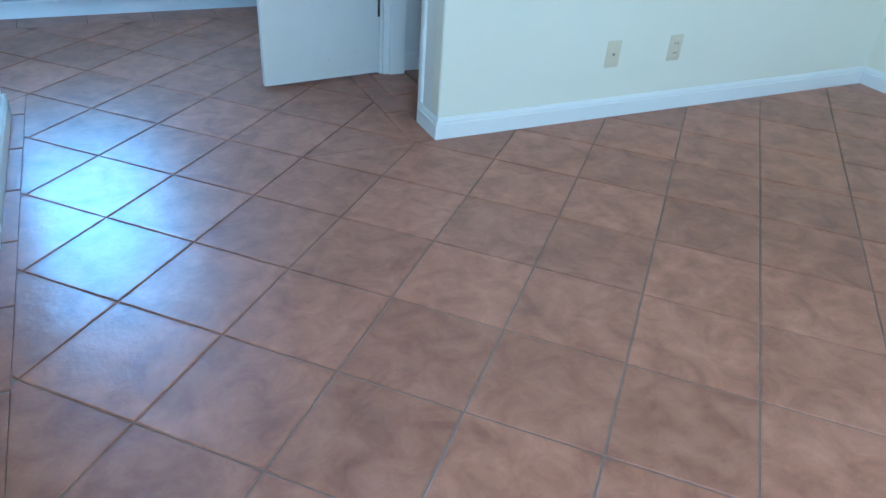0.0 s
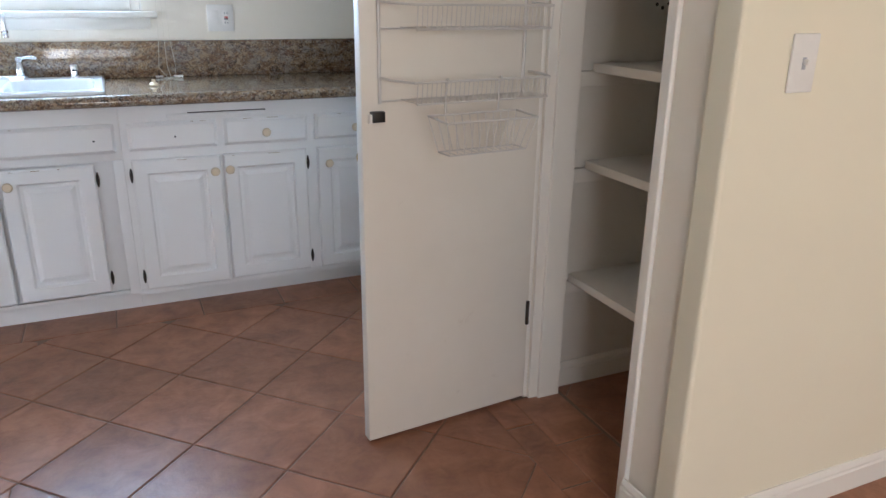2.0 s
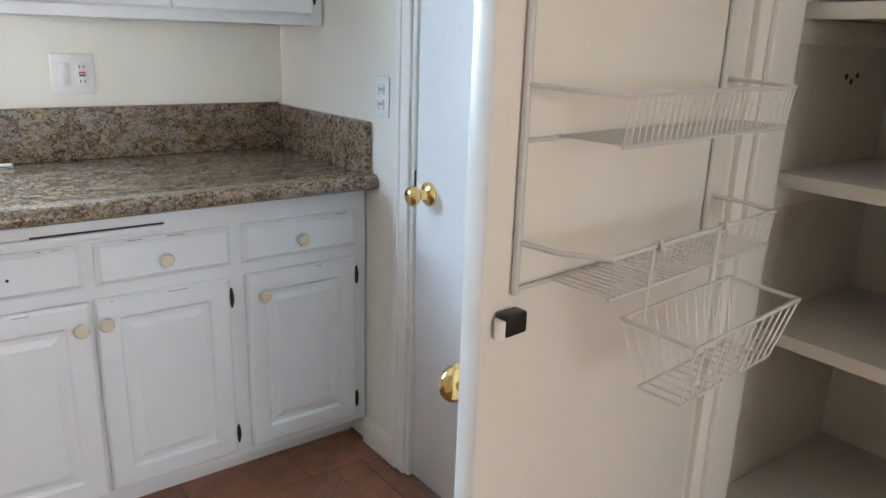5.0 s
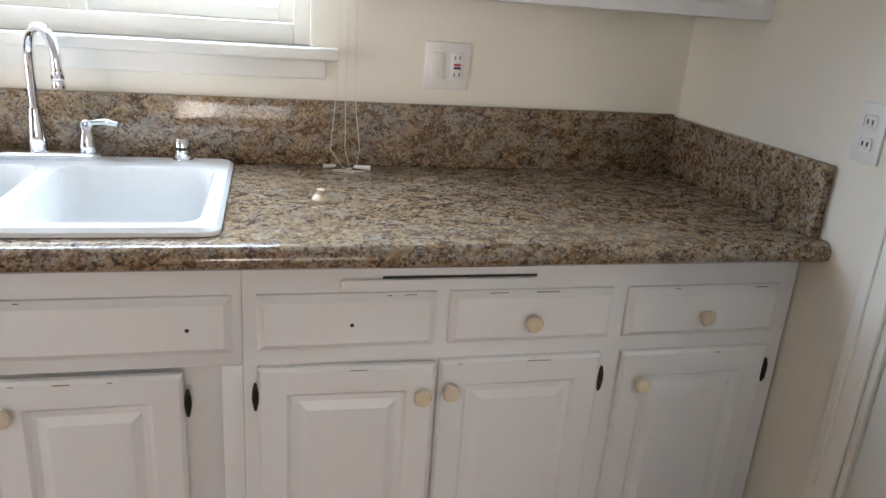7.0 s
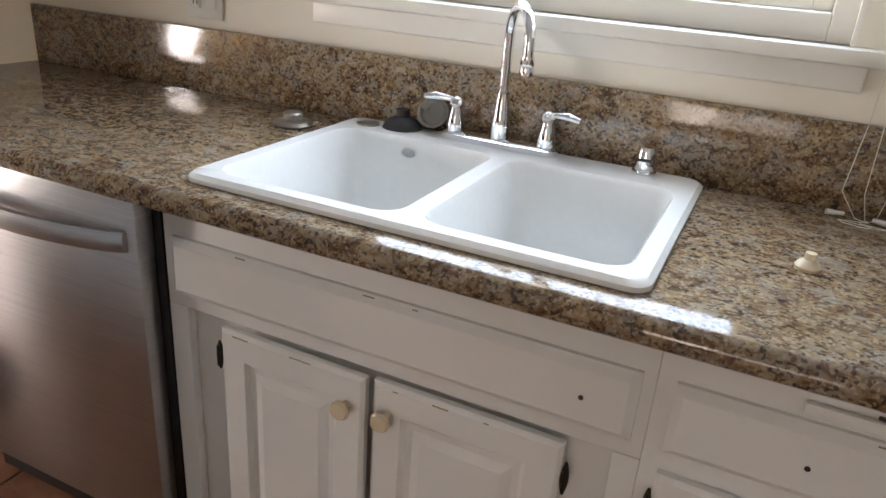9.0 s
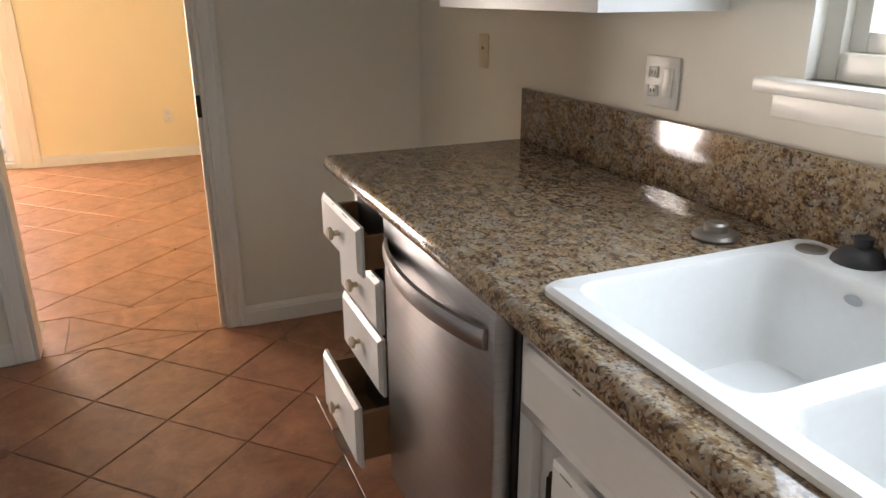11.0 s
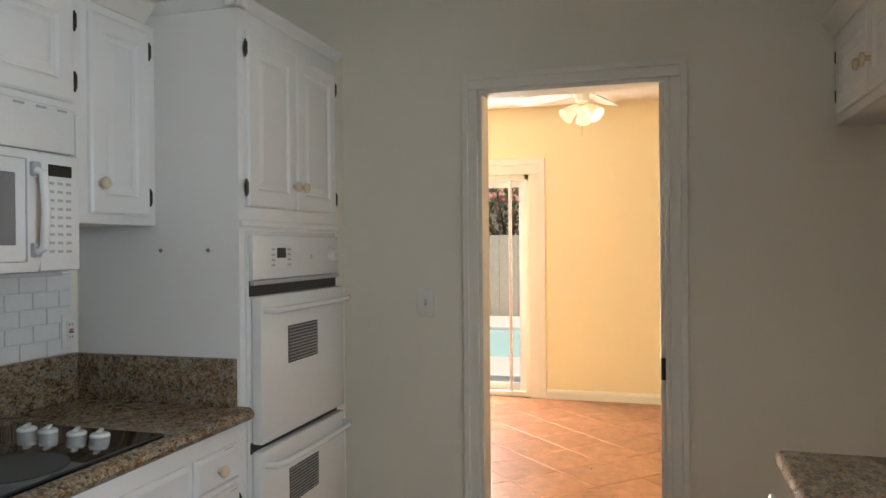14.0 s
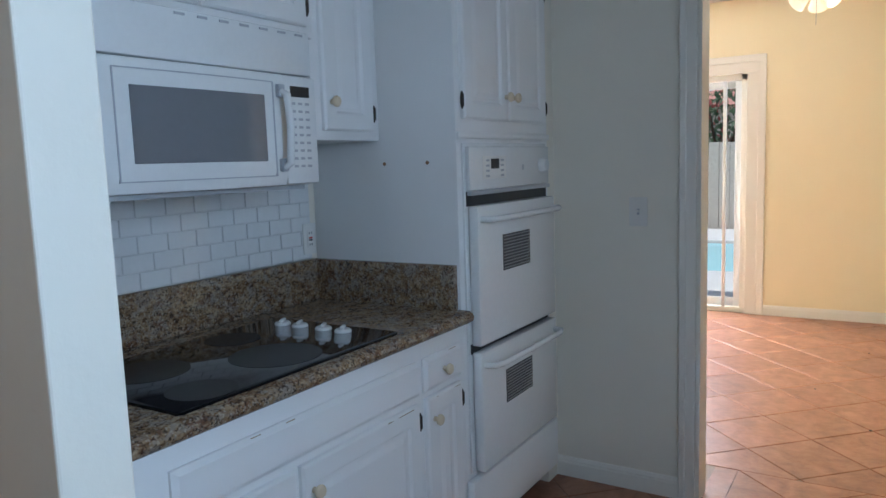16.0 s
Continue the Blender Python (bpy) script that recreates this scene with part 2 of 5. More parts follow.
def lathe(bm, profile, m=Matrix(), seg=20):
    """Turns a profile of (radius, height) round z, then places it by m."""
    rings = []
    for r, h in profile:
        if r < 1e-6:
            rings.append([bm.verts.new(m @ Vector((0, 0, h)))])
        else:
            rings.append([bm.verts.new(m @ Vector((r * math.cos(2 * math.pi * i / seg), r * math.sin(2 * math.pi * i / seg), h))) for i in range(seg)])
    for a, b in zip(rings, rings[1:]):
        for i in range(seg):
            j = (i + 1) % seg
            if len(a) == 1 and len(b) == 1:
                continue
            if len(a) == 1:
                bm.faces.new((a[0], b[i], b[j]))
            elif len(b) == 1:
                bm.faces.new((a[i], b[0], a[j]))
            else:
                bm.faces.new((a[i], b[i], b[j], a[j]))
    return bm


def aim(p, d):
    """A frame at p whose z runs along d."""
    return Matrix.Translation(p) @ Vector(d).to_track_quat("Z", "Y").to_matrix().to_4x4()


def tube(bm, pts, r, seg=8, radii=None):
    """A round bar along the points, with closed ends."""
    pts = [Vector(p) for p in pts]
    rings = []
    up = None
    for i, p in enumerate(pts):
        d = (pts[min(i + 1, len(pts) - 1)] - pts[max(i - 1, 0)]).normalized()
        if up is None:
            up = Vector((0, 0, 1)) if abs(d.z) < 0.9 else Vector((1, 0, 0))
        s = d.cross(up).normalized()
        up = s.cross(d).normalized()
        rr = radii[i] if radii else r
        rings.append([bm.verts.new(p + rr * (math.cos(2 * math.pi * k / seg) * s + math.sin(2 * math.pi * k / seg) * up)) for k in range(seg)])
    for a, b in zip(rings, rings[1:]):
        for k in range(seg):
            bm.faces.new((a[k], a[(k + 1) % seg], b[(k + 1) % seg], b[k]))
    bm.faces.new(rings[0][::-1])
    bm.faces.new(rings[-1])
    return bm


def loft(bm, rings, cap0=True, cap1=True):
    """Joins closed rings of equally many places, one after another."""
    vr = [[bm.verts.new(p) for p in ring] for ring in rings]
    for a, b in zip(vr, vr[1:]):
        n = len(a)
        for k in range(n):
            bm.faces.new((a[k], a[(k + 1) % n], b[(k + 1) % n], b[k]))
    if cap0:
        bm.faces.new(vr[0][::-1])
    if cap1:
        bm.faces.new(vr[-1])
    return bm


def rounded(x0, x1, y0, y1, z, r, n=5):
    """A ring round a rectangle with round corners."""
    out = []
    for cx, cy, a0 in ((x1 - r, y1 - r, 0), (x0 + r, y1 - r, 90), (x0 + r, y0 + r, 180), (x1 - r, y0 + r, 270)):
        for i in range(n + 1):
            a = radians(a0 + 90 * i / n)
            out.append(Vector((cx + r * math.cos(a), cy + r * math.sin(a), z)))
    return out


def panel_bm(u0, u1, z0, z1, m, field=0.058, thick=0.018, raised=True):
    """A raised-panel front: u across, z up, its face towards -v; m carries (u, v, z) to the world."""
    bm = bmesh.new()
    steps = [(0, 0), (0, thick - 0.006), (0.007, thick)] if raised else [(0, 0), (0, thick - 0.01), (0.003, thick - 0.008), (0.013, thick)]
    if raised:
        steps += [(field - 0.004, thick), (field + 0.004, thick - 0.008), (field + 0.016, thick - 0.008), (field + 0.034, thick - 0.002)]
    rings = []
    for i, d in steps:
        rings.append([m @ Vector(p) for p in ((u0 + i, -d, z0 + i), (u1 - i, -d, z0 + i), (u1 - i, -d, z1 - i), (u0 + i, -d, z1 - i))])
    return loft(bm, rings)


def knob_bm(p, d, s=1.0):
    return lathe(bmesh.new(), [(0, 0), (0.008 * s, 0), (0.007 * s, 0.012 * s), (0.009 * s, 0.014 * s), (0.0165 * s, 0.017 * s), (0.018 * s, 0.022 * s), (0.015 * s, 0.028 * s), (0, 0.031 * s)], aim(p, d), 18)


def hinge_bm(p, m):
    """A dark wrap hinge: a spindle-shaped leaf with a pin down its middle."""
    bm = bmesh.new()
    zs = [-0.029 + 0.058 * k / 8 for k in range(9)]
    tube(bm, [m @ (p + Vector((0, -0.004, z))) for z in zs], 0.005, 10, [0.0018 + 0.0052 * math.cos(z / 0.029 * 1.45) for z in zs])
    tube(bm, [m @ (p + Vector((0, -0.009, -0.02))), m @ (p + Vector((0, -0.009, 0.02)))], 0.0028, 8)
    return bm


def boxes_m(m, b):
    bm = box(bmesh.new(), *b)
    bmesh.ops.transform(bm, matrix=m, verts=bm.verts[:])
    return bm


def cab_front(cab, u0, u1, z0, z1, m, knob=None, hinge=None, name="door", raised=True, holes=()):
    d = part(name, panel_bm(u0, u1, z0, z1, m, raised=raised), CAB, cab, "", smooth=False)
    if knob:
        part("knob", knob_bm(m @ Vector((knob[0], -0.018, knob[1])), m.to_3x3() @ Vector((0, -1, 0))), KNOB, d, "cream ceramic knob")
    if hinge is not None:
        for z in (z0 + 0.06, z1 - 0.06):
            part("hinge", hinge_bm(Vector((hinge, -0.008, z)), m), HINGE, d, "dark bronze hinge")
    if z1 < 0.9:
        for _ in range(WEAR.randint(1, 3)):
            a = WEAR.uniform(u0 + 0.02, u1 - 0.05)
            w, t = WEAR.uniform(0.006, 0.05), WEAR.uniform(0.0012, 0.0026)
            e = 0.0035 if not raised else 0.0065
            y = 0.0175 if raised else 0.011
            chip = boxes_m(m, (a, a + w, -y - 0.0009, -y + 0.001, z1 - e - t, z1 - e))
            part("paint_chip", chip, CHIP, d, "worn tan paint chip")
    for h in holes:
        part("screw_hole", lathe(bmesh.new(), [(0.004, 0), (0.004, 0.0008), (0, 0.0008)], aim(m @ Vector((h[0], -0.018, h[1])), m.to_3x3() @ Vector((0, -1, 0))), 8), BLACK, d)
    return d

# ---- structure ----
XE, YN, XW, YS = 1.21, 5.49, -2.83, 2.645
H = 2.7
I4 = Matrix()


def wall(name, bm, mat=None, label="cream painted plaster wall"):
    return solid(name, bm, mat or WALL, label, "wall", kind="structure", smooth=False)


def boxes(*bs):
    bm = bmesh.new()
    for b in bs:
        box(bm, *b)
    return bm


# north wall with the window opening
WX0, WX1, WZ0, WZ1 = -0.87, 0.20, 1.2, 2.1
wall("wall_north", boxes((XW - 0.12, WX0, YN, YN + 0.14, 0, H), (WX1, XE + 0.1, YN, YN + 0.14, 0, H), (WX0, WX1, YN, YN + 0.14, 0, WZ0), (WX0, WX1, YN, YN + 0.14, WZ1, H)))
# east wall with the pantry opening and the closed door
PY0, PY1, PX, LY = 3.148, 3.7, 1.148, 2.937
DY0, DY1 = 3.87, 4.665
wall("wall_east", boxes((XE, XE + 0.1, 3.8, DY0, 0, H), (XE, XE + 0.1, DY1, YN, 0, H), (XE, XE + 0.1, DY0, DY1, 2.04, H)))
wall("wall_pantry_front", boxes((PX + 0.012, XE + 0.1, LY + 0.075, PY0, 0, H), (1.195, XE + 0.1, PY1, 3.799, 0, H), (PX + 0.012, XE + 0.1, PY0, PY1, 2.04, H)))
wall("wall_living_north", B(PX, 3.75, LY, LY + 0.075, 0, H, bev=0.01, seg=3), WALL_L)
wall("wall_living_east", boxes((3.62, 3.75, -2.1, LY, 0, H)), WALL_L)
# The opening is unseen, added behind the back fill lamp.
wall("wall_living_south", boxes((-0.6, -0.35, -2.1, -2.0, 0, H), (1.25, 3.75, -2.1, -2.0, 0, H), (-0.35, 1.25, -2.1, -2.0, 0, 0.85), (-0.35, 1.25, -2.1, -2.0, 2.15, H)), WALL_L)
LX = -0.402
# This wall's opening is added too, out of view, round the side fill lamp.
wall("wall_living_west", boxes((-0.508, LX, -2.0, -1.3, 0, H), (-0.508, LX, 0.3, 2.5, 0, H), (-0.508, LX, -1.3, 0.3, 0, 0.85), (-0.508, LX, -1.3, 0.3, 2.15, H)), WALL_L)
wall("wall_stub", B(-0.508, LX, 2.5, 3.62, 0, H, bev=0.004), label="cream painted end of a short partition wall")
wall("wall_south", boxes((XW - 0.12, -0.508, YS - 0.1, YS, 0, H)))
# west wall with the doorway
WY0, WY1, WDH = 3.86, 4.604, 2.055
wall("wall_west", boxes((XW - 0.06, XW, YS, WY0, 0, H), (XW - 0.06, XW, WY1, YN, 0, H), (XW - 0.06, XW, WY0, WY1, WDH, H)))
# dining room shell
XD, HD = -6.63, 2.7
SY0, SY1, SH = 1.75, 3.42, 2.08
wall("wall_dining_inner", boxes((XW - 0.12, XW - 0.06, 0.4, WY0, 0, HD), (XW - 0.12, XW - 0.06, WY1, 7.1, 0, HD), (XW - 0.12, XW - 0.06, WY0, WY1, WDH, HD)), WALL_D, "warm yellow painted wall")
wall("wall_dining_west", boxes((XD - 0.14, XD, 0.4, SY0, 0, HD), (XD - 0.14, XD, SY1, 7.1, 0, HD), (XD - 0.14, XD, SY0, SY1, SH, HD)), WALL_D, "warm yellow painted wall")
wall("wall_dining_south", boxes((XD - 0.14, XW - 0.06, 0.3, 0.4, 0, HD)), WALL_D, "warm yellow painted wall")
wall("wall_dining_north", boxes((XD - 0.14, XW - 0.06, 7.1, 7.2, 0, HD)), WALL_D, "warm yellow painted wall")
# pantry closet
wall("wall_pantry", boxes((XE + 0.1, 1.9, 3.73, 3.8, 0, H), (1.8, 1.9, LY + 0.075, 3.73, 0, H)), SHELFP, "worn white painted closet wall")
wall("wall_pantry_near", boxes((XE + 0.1, 1.8, LY + 0.076, LY + 0.088, 0, H)), SHELFP, "worn white painted closet wall")
solid("ceiling", boxes((-0.6, 3.75, -2.1, YS, H, H + 0.1), (XW - 0.059, 3.75, YS, YN + 0.14, H, H + 0.1)), CEIL, "white painted ceiling", "ceiling", kind="structure", smooth=False)
solid("ceiling_dining", boxes((XD - 0.14, XW - 0.06, 0.3, 7.2, HD, HD + 0.1)), CEIL, "white painted ceiling", "ceiling", kind="structure", smooth=False)

# oven tower's filler strip against the wall
solid("wall_filler", boxes((XW, -2.722, YS, 3.262, 0, 2.24)), WALL, "cream painted filler strip beside the oven cabinet", "wall", kind="structure", smooth=False)


def baseboard(name, p0, p1, nrm, h=0.088, t=0.014):
    """A moulded skirting from p0 to p1 that stands out along nrm."""
    p0, p1, n = Vector((*p0, 0)), Vector((*p1, 0)), Vector((*nrm, 0))
    prof = [(0, 0), (t, 0), (t, h * 0.7), (t * 0.8, h * 0.76), (t * 0.8, h * 0.84), (t * 0.35, h), (0, h)]
    bm = loft(bmesh.new(), [[p + n * a + Vector((0, 0, b)) for a, b in prof] for p in (p0, p1)])
    return solid(name, bm, TRIM, "white painted moulded skirting board", "baseboard", kind="structure", smooth=False)


baseboard("baseboard_living_north", (PX, LY), (3.62, LY), (0, -1))
baseboard("baseboard_pantry_corner", (PX, LY - 0.014), (PX, PY0 - 0.03), (-1, 0))
baseboard("baseboard_stub", (LX, 2.5), (LX, 3.634), (1, 0))
baseboard("baseboard_stub_end", (LX + 0.014, 3.62), (-0.508, 3.62), (0, 1))
baseboard("baseboard_living_west", (LX, -2.0), (LX, 2.5), (1, 0))
baseboard("baseboard_living_east", (3.62, -2.0), (3.62, LY - 0.014), (-1, 0))
baseboard("baseboard_east", (XE, 4.73), (XE, 4.9), (-1, 0))
baseboard("baseboard_west", (XW, 3.2), (XW, 3.797), (1, 0))
baseboard("baseboard_west_end", (XW, 4.667), (XW, YN), (1, 0))
baseboard("baseboard_north", (XW, YN), (-1.88, YN), (0, -1))
baseboard("baseboard_dining", (XD, 3.57), (XD, 7.1), (1, 0))
baseboard("baseboard_pantry", (1.312, 3.73), (1.8, 3.73), (0, -1))
baseboard("baseboard_pantry_back", (1.8, LY + 0.09), (1.8, 3.716), (-1, 0))


def casing(name, axis, at, sgn, u0, u1, top, w=0.066, t=0.016, bottom=0.0, jamb=0.0, sill=False):
    """Moulded casing round an opening in a wall at axis = at, standing out to sgn; jamb lines the opening that far back."""
    bm = bmesh.new()

    def bx(a0, a1, d0, d1, z0, z1, bev=0.004):
        d0, d1 = at + sgn * d0, at + sgn * d1
        if axis == "x":
            box(bm, min(d0, d1), max(d0, d1), a0, a1, z0, z1, bev)
        else:
            box(bm, a0, a1, min(d0, d1), max(d0, d1), z0, z1, bev)

    for a0, a1, o in ((u0 - w, u0, -1), (u1, u1 + w, 1)):
        bx(a0, a1, 0, t * 0.7, bottom, top)
        e = a0 if o < 0 else a1
        bx(min(e, e - o * w * 0.4), max(e, e - o * w * 0.4), 0.001, t, bottom, top + w - 0.002)
    bx(u0 - w + 0.001, u1 + w - 0.001, 0, t * 0.7 + 0.001, top, top + w)
    bx(u0 - w + 0.002, u1 + w - 0.002, 0.001, t + 0.001, top + w * 0.6, top + w + 0.001)
    if jamb:
        bx(u0, u0 + 0.016, -jamb, 0.002, bottom, top, 0.002)
        bx(u1 - 0.016, u1, -jamb, 0.002, bottom, top, 0.002)
        bx(u0 + 0.016, u1 - 0.016, -jamb, 0.002, top - 0.016, top, 0.002)
    return solid(name, bm, TRIM, "white painted moulded door casing", "trim", kind="structure", smooth=False)


tp_ = bmesh.new()
box(tp_, PX - 0.002, PX + 0.012, PY0 - 0.034, PY0 - 0.001, 0.0, 2.074, 0.004)
box(tp_, PX + 0.0125, XE + 0.1, PY0, PY0 + 0.012, 0.0, 2.03, 0.002)
box(tp_, 1.18, 1.195, PY1, PY1 + 0.055, 0.0, 2.074, 0.004)
box(tp_, 1.174, 1.1945, PY1 + 0.034, PY1 + 0.056, 0.0, 2.0745, 0.004)
box(tp_, 1.1955, XE + 0.1, PY1 - 0.012, PY1, 0.0, 2.03, 0.002)
box(tp_, 1.225, XE + 0.095, PY1 - 0.024, PY1 - 0.0125, 0.0, 2.03, 0.002)
solid("trim_pantry", tp_, TRIM, "white painted moulded door casing", "trim", kind="structure", smooth=False)
casing("trim_door", "x", XE, -1, DY0, DY1, 2.04, jamb=0.1)
casing("trim_doorway", "x", XW, 1, WY0, WY1, WDH, jamb=0.12)
casing("trim_patio_door", "x", XD, 1, SY0, SY1, SH, w=0.15, jamb=0.0)

# ---- closed white door with a brass knob ----
KNOBP = [(0, 0), (0.033, 0), (0.033, 0.004), (0.03, 0.008), (0.022, 0.012), (0.014, 0.015), (0.012, 0.02), (0.012, 0.034)] + [(0.0275 * math.sin(a), 0.053 - 0.02 * math.cos(a)) for a in (math.pi * k / 12 for k in range(3, 13))]
d1 = thing("door_1", (XE, DY0, 0), "closed white painted flush door with brass knob", "door", kind="structure")
leaf = part("leaf", B(XE + 0.006, XE + 0.041, DY0 + 0.019, DY1 - 0.019, 0.012, 2.02, bev=0.003), DOORW, d1)
part("rosette", lathe(bmesh.new(), KNOBP, aim((XE + 0.006, 4.585, 0.905), (-1, 0, 0)), 24), BRASS, d1, "polished brass door knob")
# Black sliver that fills the clearance at the latch as painted shade.
part("latch_gap", B(XE + 0.001, XE + 0.005, DY1 - 0.018, DY1 - 0.012, 0.9, 0.96), BLACK, d1)

# strike plate in the doorway
solid("door_3", B(XW - 0.058, XW - 0.02, WY1 - 0.036, WY1 - 0.0165, 0.01, WDH - 0.017, bev=0.002), DOORP, "edge of a white pocket door slid into the wall", "door", kind="structure")
solid("strike_plate", B(XW - 0.0198, XW - 0.0178, WY1 - 0.035, WY1 - 0.0175, 0.9, 0.985, bev=0.0006), HINGE, "dark bronze latch plate on a pocket door edge", "latch plate")

# ---- open pantry door with its racks ----
PM = pose(1.176, 3.694, 0, 0, 0, 185.2)
pd = thing("door_2", (1.176, 3.694, 0), "open off-white flush pantry door with wire racks", "door", kind="structure")


def placed(bm, m):
    bmesh.ops.transform(bm, matrix=m, verts=bm.verts[:])
    return bm


part("leaf", placed(B(-0.002, 0.56, -0.036, 0, 0.012, 2.025, bev=0.003), PM), DOORP, pd)
part("door_knob", lathe(bmesh.new(), KNOBP, PM @ aim((0.512, -0.036, 0.858), (0, -1, 0)), 24), BRASS, pd, "polished brass door knob")
lb = placed(B(0.502, 0.539, 0.001, 0.022, 0.968, 0.996, bev=0.003), PM)
part("catch", lb, BLACK, pd, "black roller catch")
part("roller", placed(tube(bmesh.new(), [(0.539, 0.012, 0.966), (0.539, 0.012, 0.99)], 0.008, 12), PM), PLASTIC, pd)
for z in (0.32, 1.8):
    part("hinge", placed(tube(bmesh.new(), [(0.004, 0.004, z - 0.04), (0.004, 0.004, z + 0.04)], 0.006, 8), PM), HINGE, pd, "dark hinge")

rack = thing("wire_rack", PM @ Vector((0.25, 0.01, 1.0)), "white coated wire rack screwed to the pantry door", "wire rack")


def wires(paths, r, seg=6):
    bm = bmesh.new()
    for p in paths:
        tube(bm, p, r, seg)
    return placed(bm, PM)


RX0, RX1, RD = 0.066, 0.511, 0.105
for u in (RX0, RX1):
    part("upright", wires([[(u, 0.006, 1.014), (u, 0.006, 1.95)]], 0.005, 8), WIRE, rack)
for zt, zb in ((1.264, 1.2), (1.08, 1.02), (1.46, 1.396)):
    part("rail", wires([[(RX1, 0.006, zt), (RX1 - 0.012, 0.06, zt - 0.003), (RX1 - 0.05, RD, zt - 0.006), (RX0 - 0.02, RD, zt - 0.006), (RX0 - 0.03, 0.06, zt - 0.003), (RX0 - 0.02, 0.006, zt)]], 0.0034), WIRE, rack)
    part("back_bar", wires([[(RX0 - 0.02, 0.006, zb), (RX1, 0.006, zb)], [(RX0 - 0.02, RD - 0.006, zb), (RX1 - 0.06, RD - 0.006, zb)]], 0.0028), WIRE, rack)
    n = 30
    for i in range(n + 1):
        u = RX0 - 0.02 + (RX1 - RX0 - 0.04) * i / n
        part("grid_wire", wires([[(u, 0.008, zb + 0.003), (u, RD - 0.006, zb + 0.003), (u, RD, zt - 0.008)]], 0.0013, 4), WIRE, rack)
basket = thing("hanging_basket", PM @ Vector((0.28, 0.14, 0.9)), "small white wire basket hooked on the rack", "wire basket")
bx0, bx1, bz = 0.15, 0.42, 0.985
part("rim", wires([[(bx0, 0.1, bz + 0.005), (bx0, 0.2, bz), (bx1, 0.2, bz), (bx1, 0.1, bz + 0.005), (bx0, 0.1, bz + 0.005)]], 0.003), WIRE, basket)
part("ribs", wires([[(bx0 + (bx1 - bx0) * i / 11, 0.1, bz + 0.005), (bx0 + 0.02 + (bx1 - bx0 - 0.04) * i / 11, 0.12, bz - 0.085), (bx0 + 0.02 + (bx1 - bx0 - 0.04) * i / 11, 0.18, bz - 0.085), (bx0 + (bx1 - bx0) * i / 11, 0.2, bz)] for i in range(12)], 0.0015, 4), WIRE, basket)
part("base", wires([[(bx0 + 0.02, 0.12, bz - 0.085), (bx1 - 0.02, 0.12, bz - 0.085), (bx1 - 0.02, 0.18, bz - 0.085), (bx0 + 0.02, 0.18, bz - 0.085), (bx0 + 0.02, 0.12, bz - 0.085)]], 0.0022), WIRE, basket)
for u in (bx0 + 0.06, bx1 - 0.05):
    part("hook", wires([[(u, 0.1, bz + 0.005), (u, 0.104, 1.08), (u, 0.112, 1.082), (u, 0.116, 1.07)]], 0.003), WIRE, basket)

# pantry shelves on cleats
for i, (z, x0) in enumerate(((0.418, 1.352), (0.795, 1.384), (1.093, 1.387), (1.385, 1.35))):
    sh = thing("pantry_shelf", (1.6, 3.35, z), "worn white painted board shelf in the pantry", "shelf", "pantry shelves")
    part("board", B(x0, 1.798, 3.03, 3.728, z - 0.02, z, bev=0.002), SHELFP, sh)
    part("cleat", B(1.314, 1.79, 3.711, 3.729, z - 0.066, z - 0.022, bev=0.002), SHELFP, sh)
    part("edge_strip", B(x0 - 0.012, x0 - 0.001, 3.03, 3.72, z - 0.026, z + 0.001, bev=0.002), SHELFP, sh)
for u, z in ((1.6, 1.262), (1.622, 1.252), (1.645, 1.264)):
    solid("wall_hole", lathe(bmesh.new(), [(0.006, 0), (0.006, 0.001), (0, 0.001)], aim((u, 3.73, z), (0, -1, 0)), 8), BLACK, "small dark screw hole in the pantry wall", "hole", "pantry screw holes")

# ---- kitchen window ----
w1 = thing("window_1", (-0.33, YN, WZ0), "white framed sliding kitchen window over the sink", "window", kind="structure")
wf = bmesh.new()
for b in ((WX0, WX0 + 0.045, YN + 0.03, YN + 0.11, WZ0, WZ1), (WX1 - 0.045, WX1, YN + 0.03, YN + 0.11, WZ0, WZ1), (WX0 + 0.045, WX1 - 0.045, YN + 0.03, YN + 0.11, WZ0, WZ0 + 0.05), (WX0 + 0.045, WX1 - 0.045, YN + 0.03, YN + 0.11, WZ1 - 0.05, WZ1)):
    box(wf, *b, bev=0.004)
part("window_frame", wf, TRIM, w1)
for x0, x1, y in ((WX0 + 0.045, -0.31, 0.05), (-0.35, WX1 - 0.045, 0.08)):
    sf = bmesh.new()
    for b in ((x0, x0 + 0.035, WZ0 + 0.05, WZ1 - 0.05), (x1 - 0.035, x1, WZ0 + 0.05, WZ1 - 0.05), (x0 + 0.035, x1 - 0.035, WZ0 + 0.05, WZ0 + 0.085), (x0 + 0.035, x1 - 0.035, WZ1 - 0.085, WZ1 - 0.05)):
        box(sf, b[0], b[1], YN + y, YN + y + 0.02, b[2], b[3], bev=0.003)
    s = part("sash", sf, TRIM, w1)
    g = part("pane", B(x0 + 0.033, x1 - 0.033, YN + y + 0.008, YN + y + 0.012, WZ0 + 0.083, WZ1 - 0.083), GLASS, s)
    g.visible_shadow = False
part("sill", B(WX0 - 0.075, WX1 + 0.06, YN - 0.045, YN + 0.03, WZ0 - 0.028, WZ0, bev=0.006), TRIM, w1)
part("apron", B(WX0 - 0.05, WX1 + 0.03, YN - 0.014, YN, WZ0 - 0.075, WZ0 - 0.028, bev=0.004), TRIM, w1)
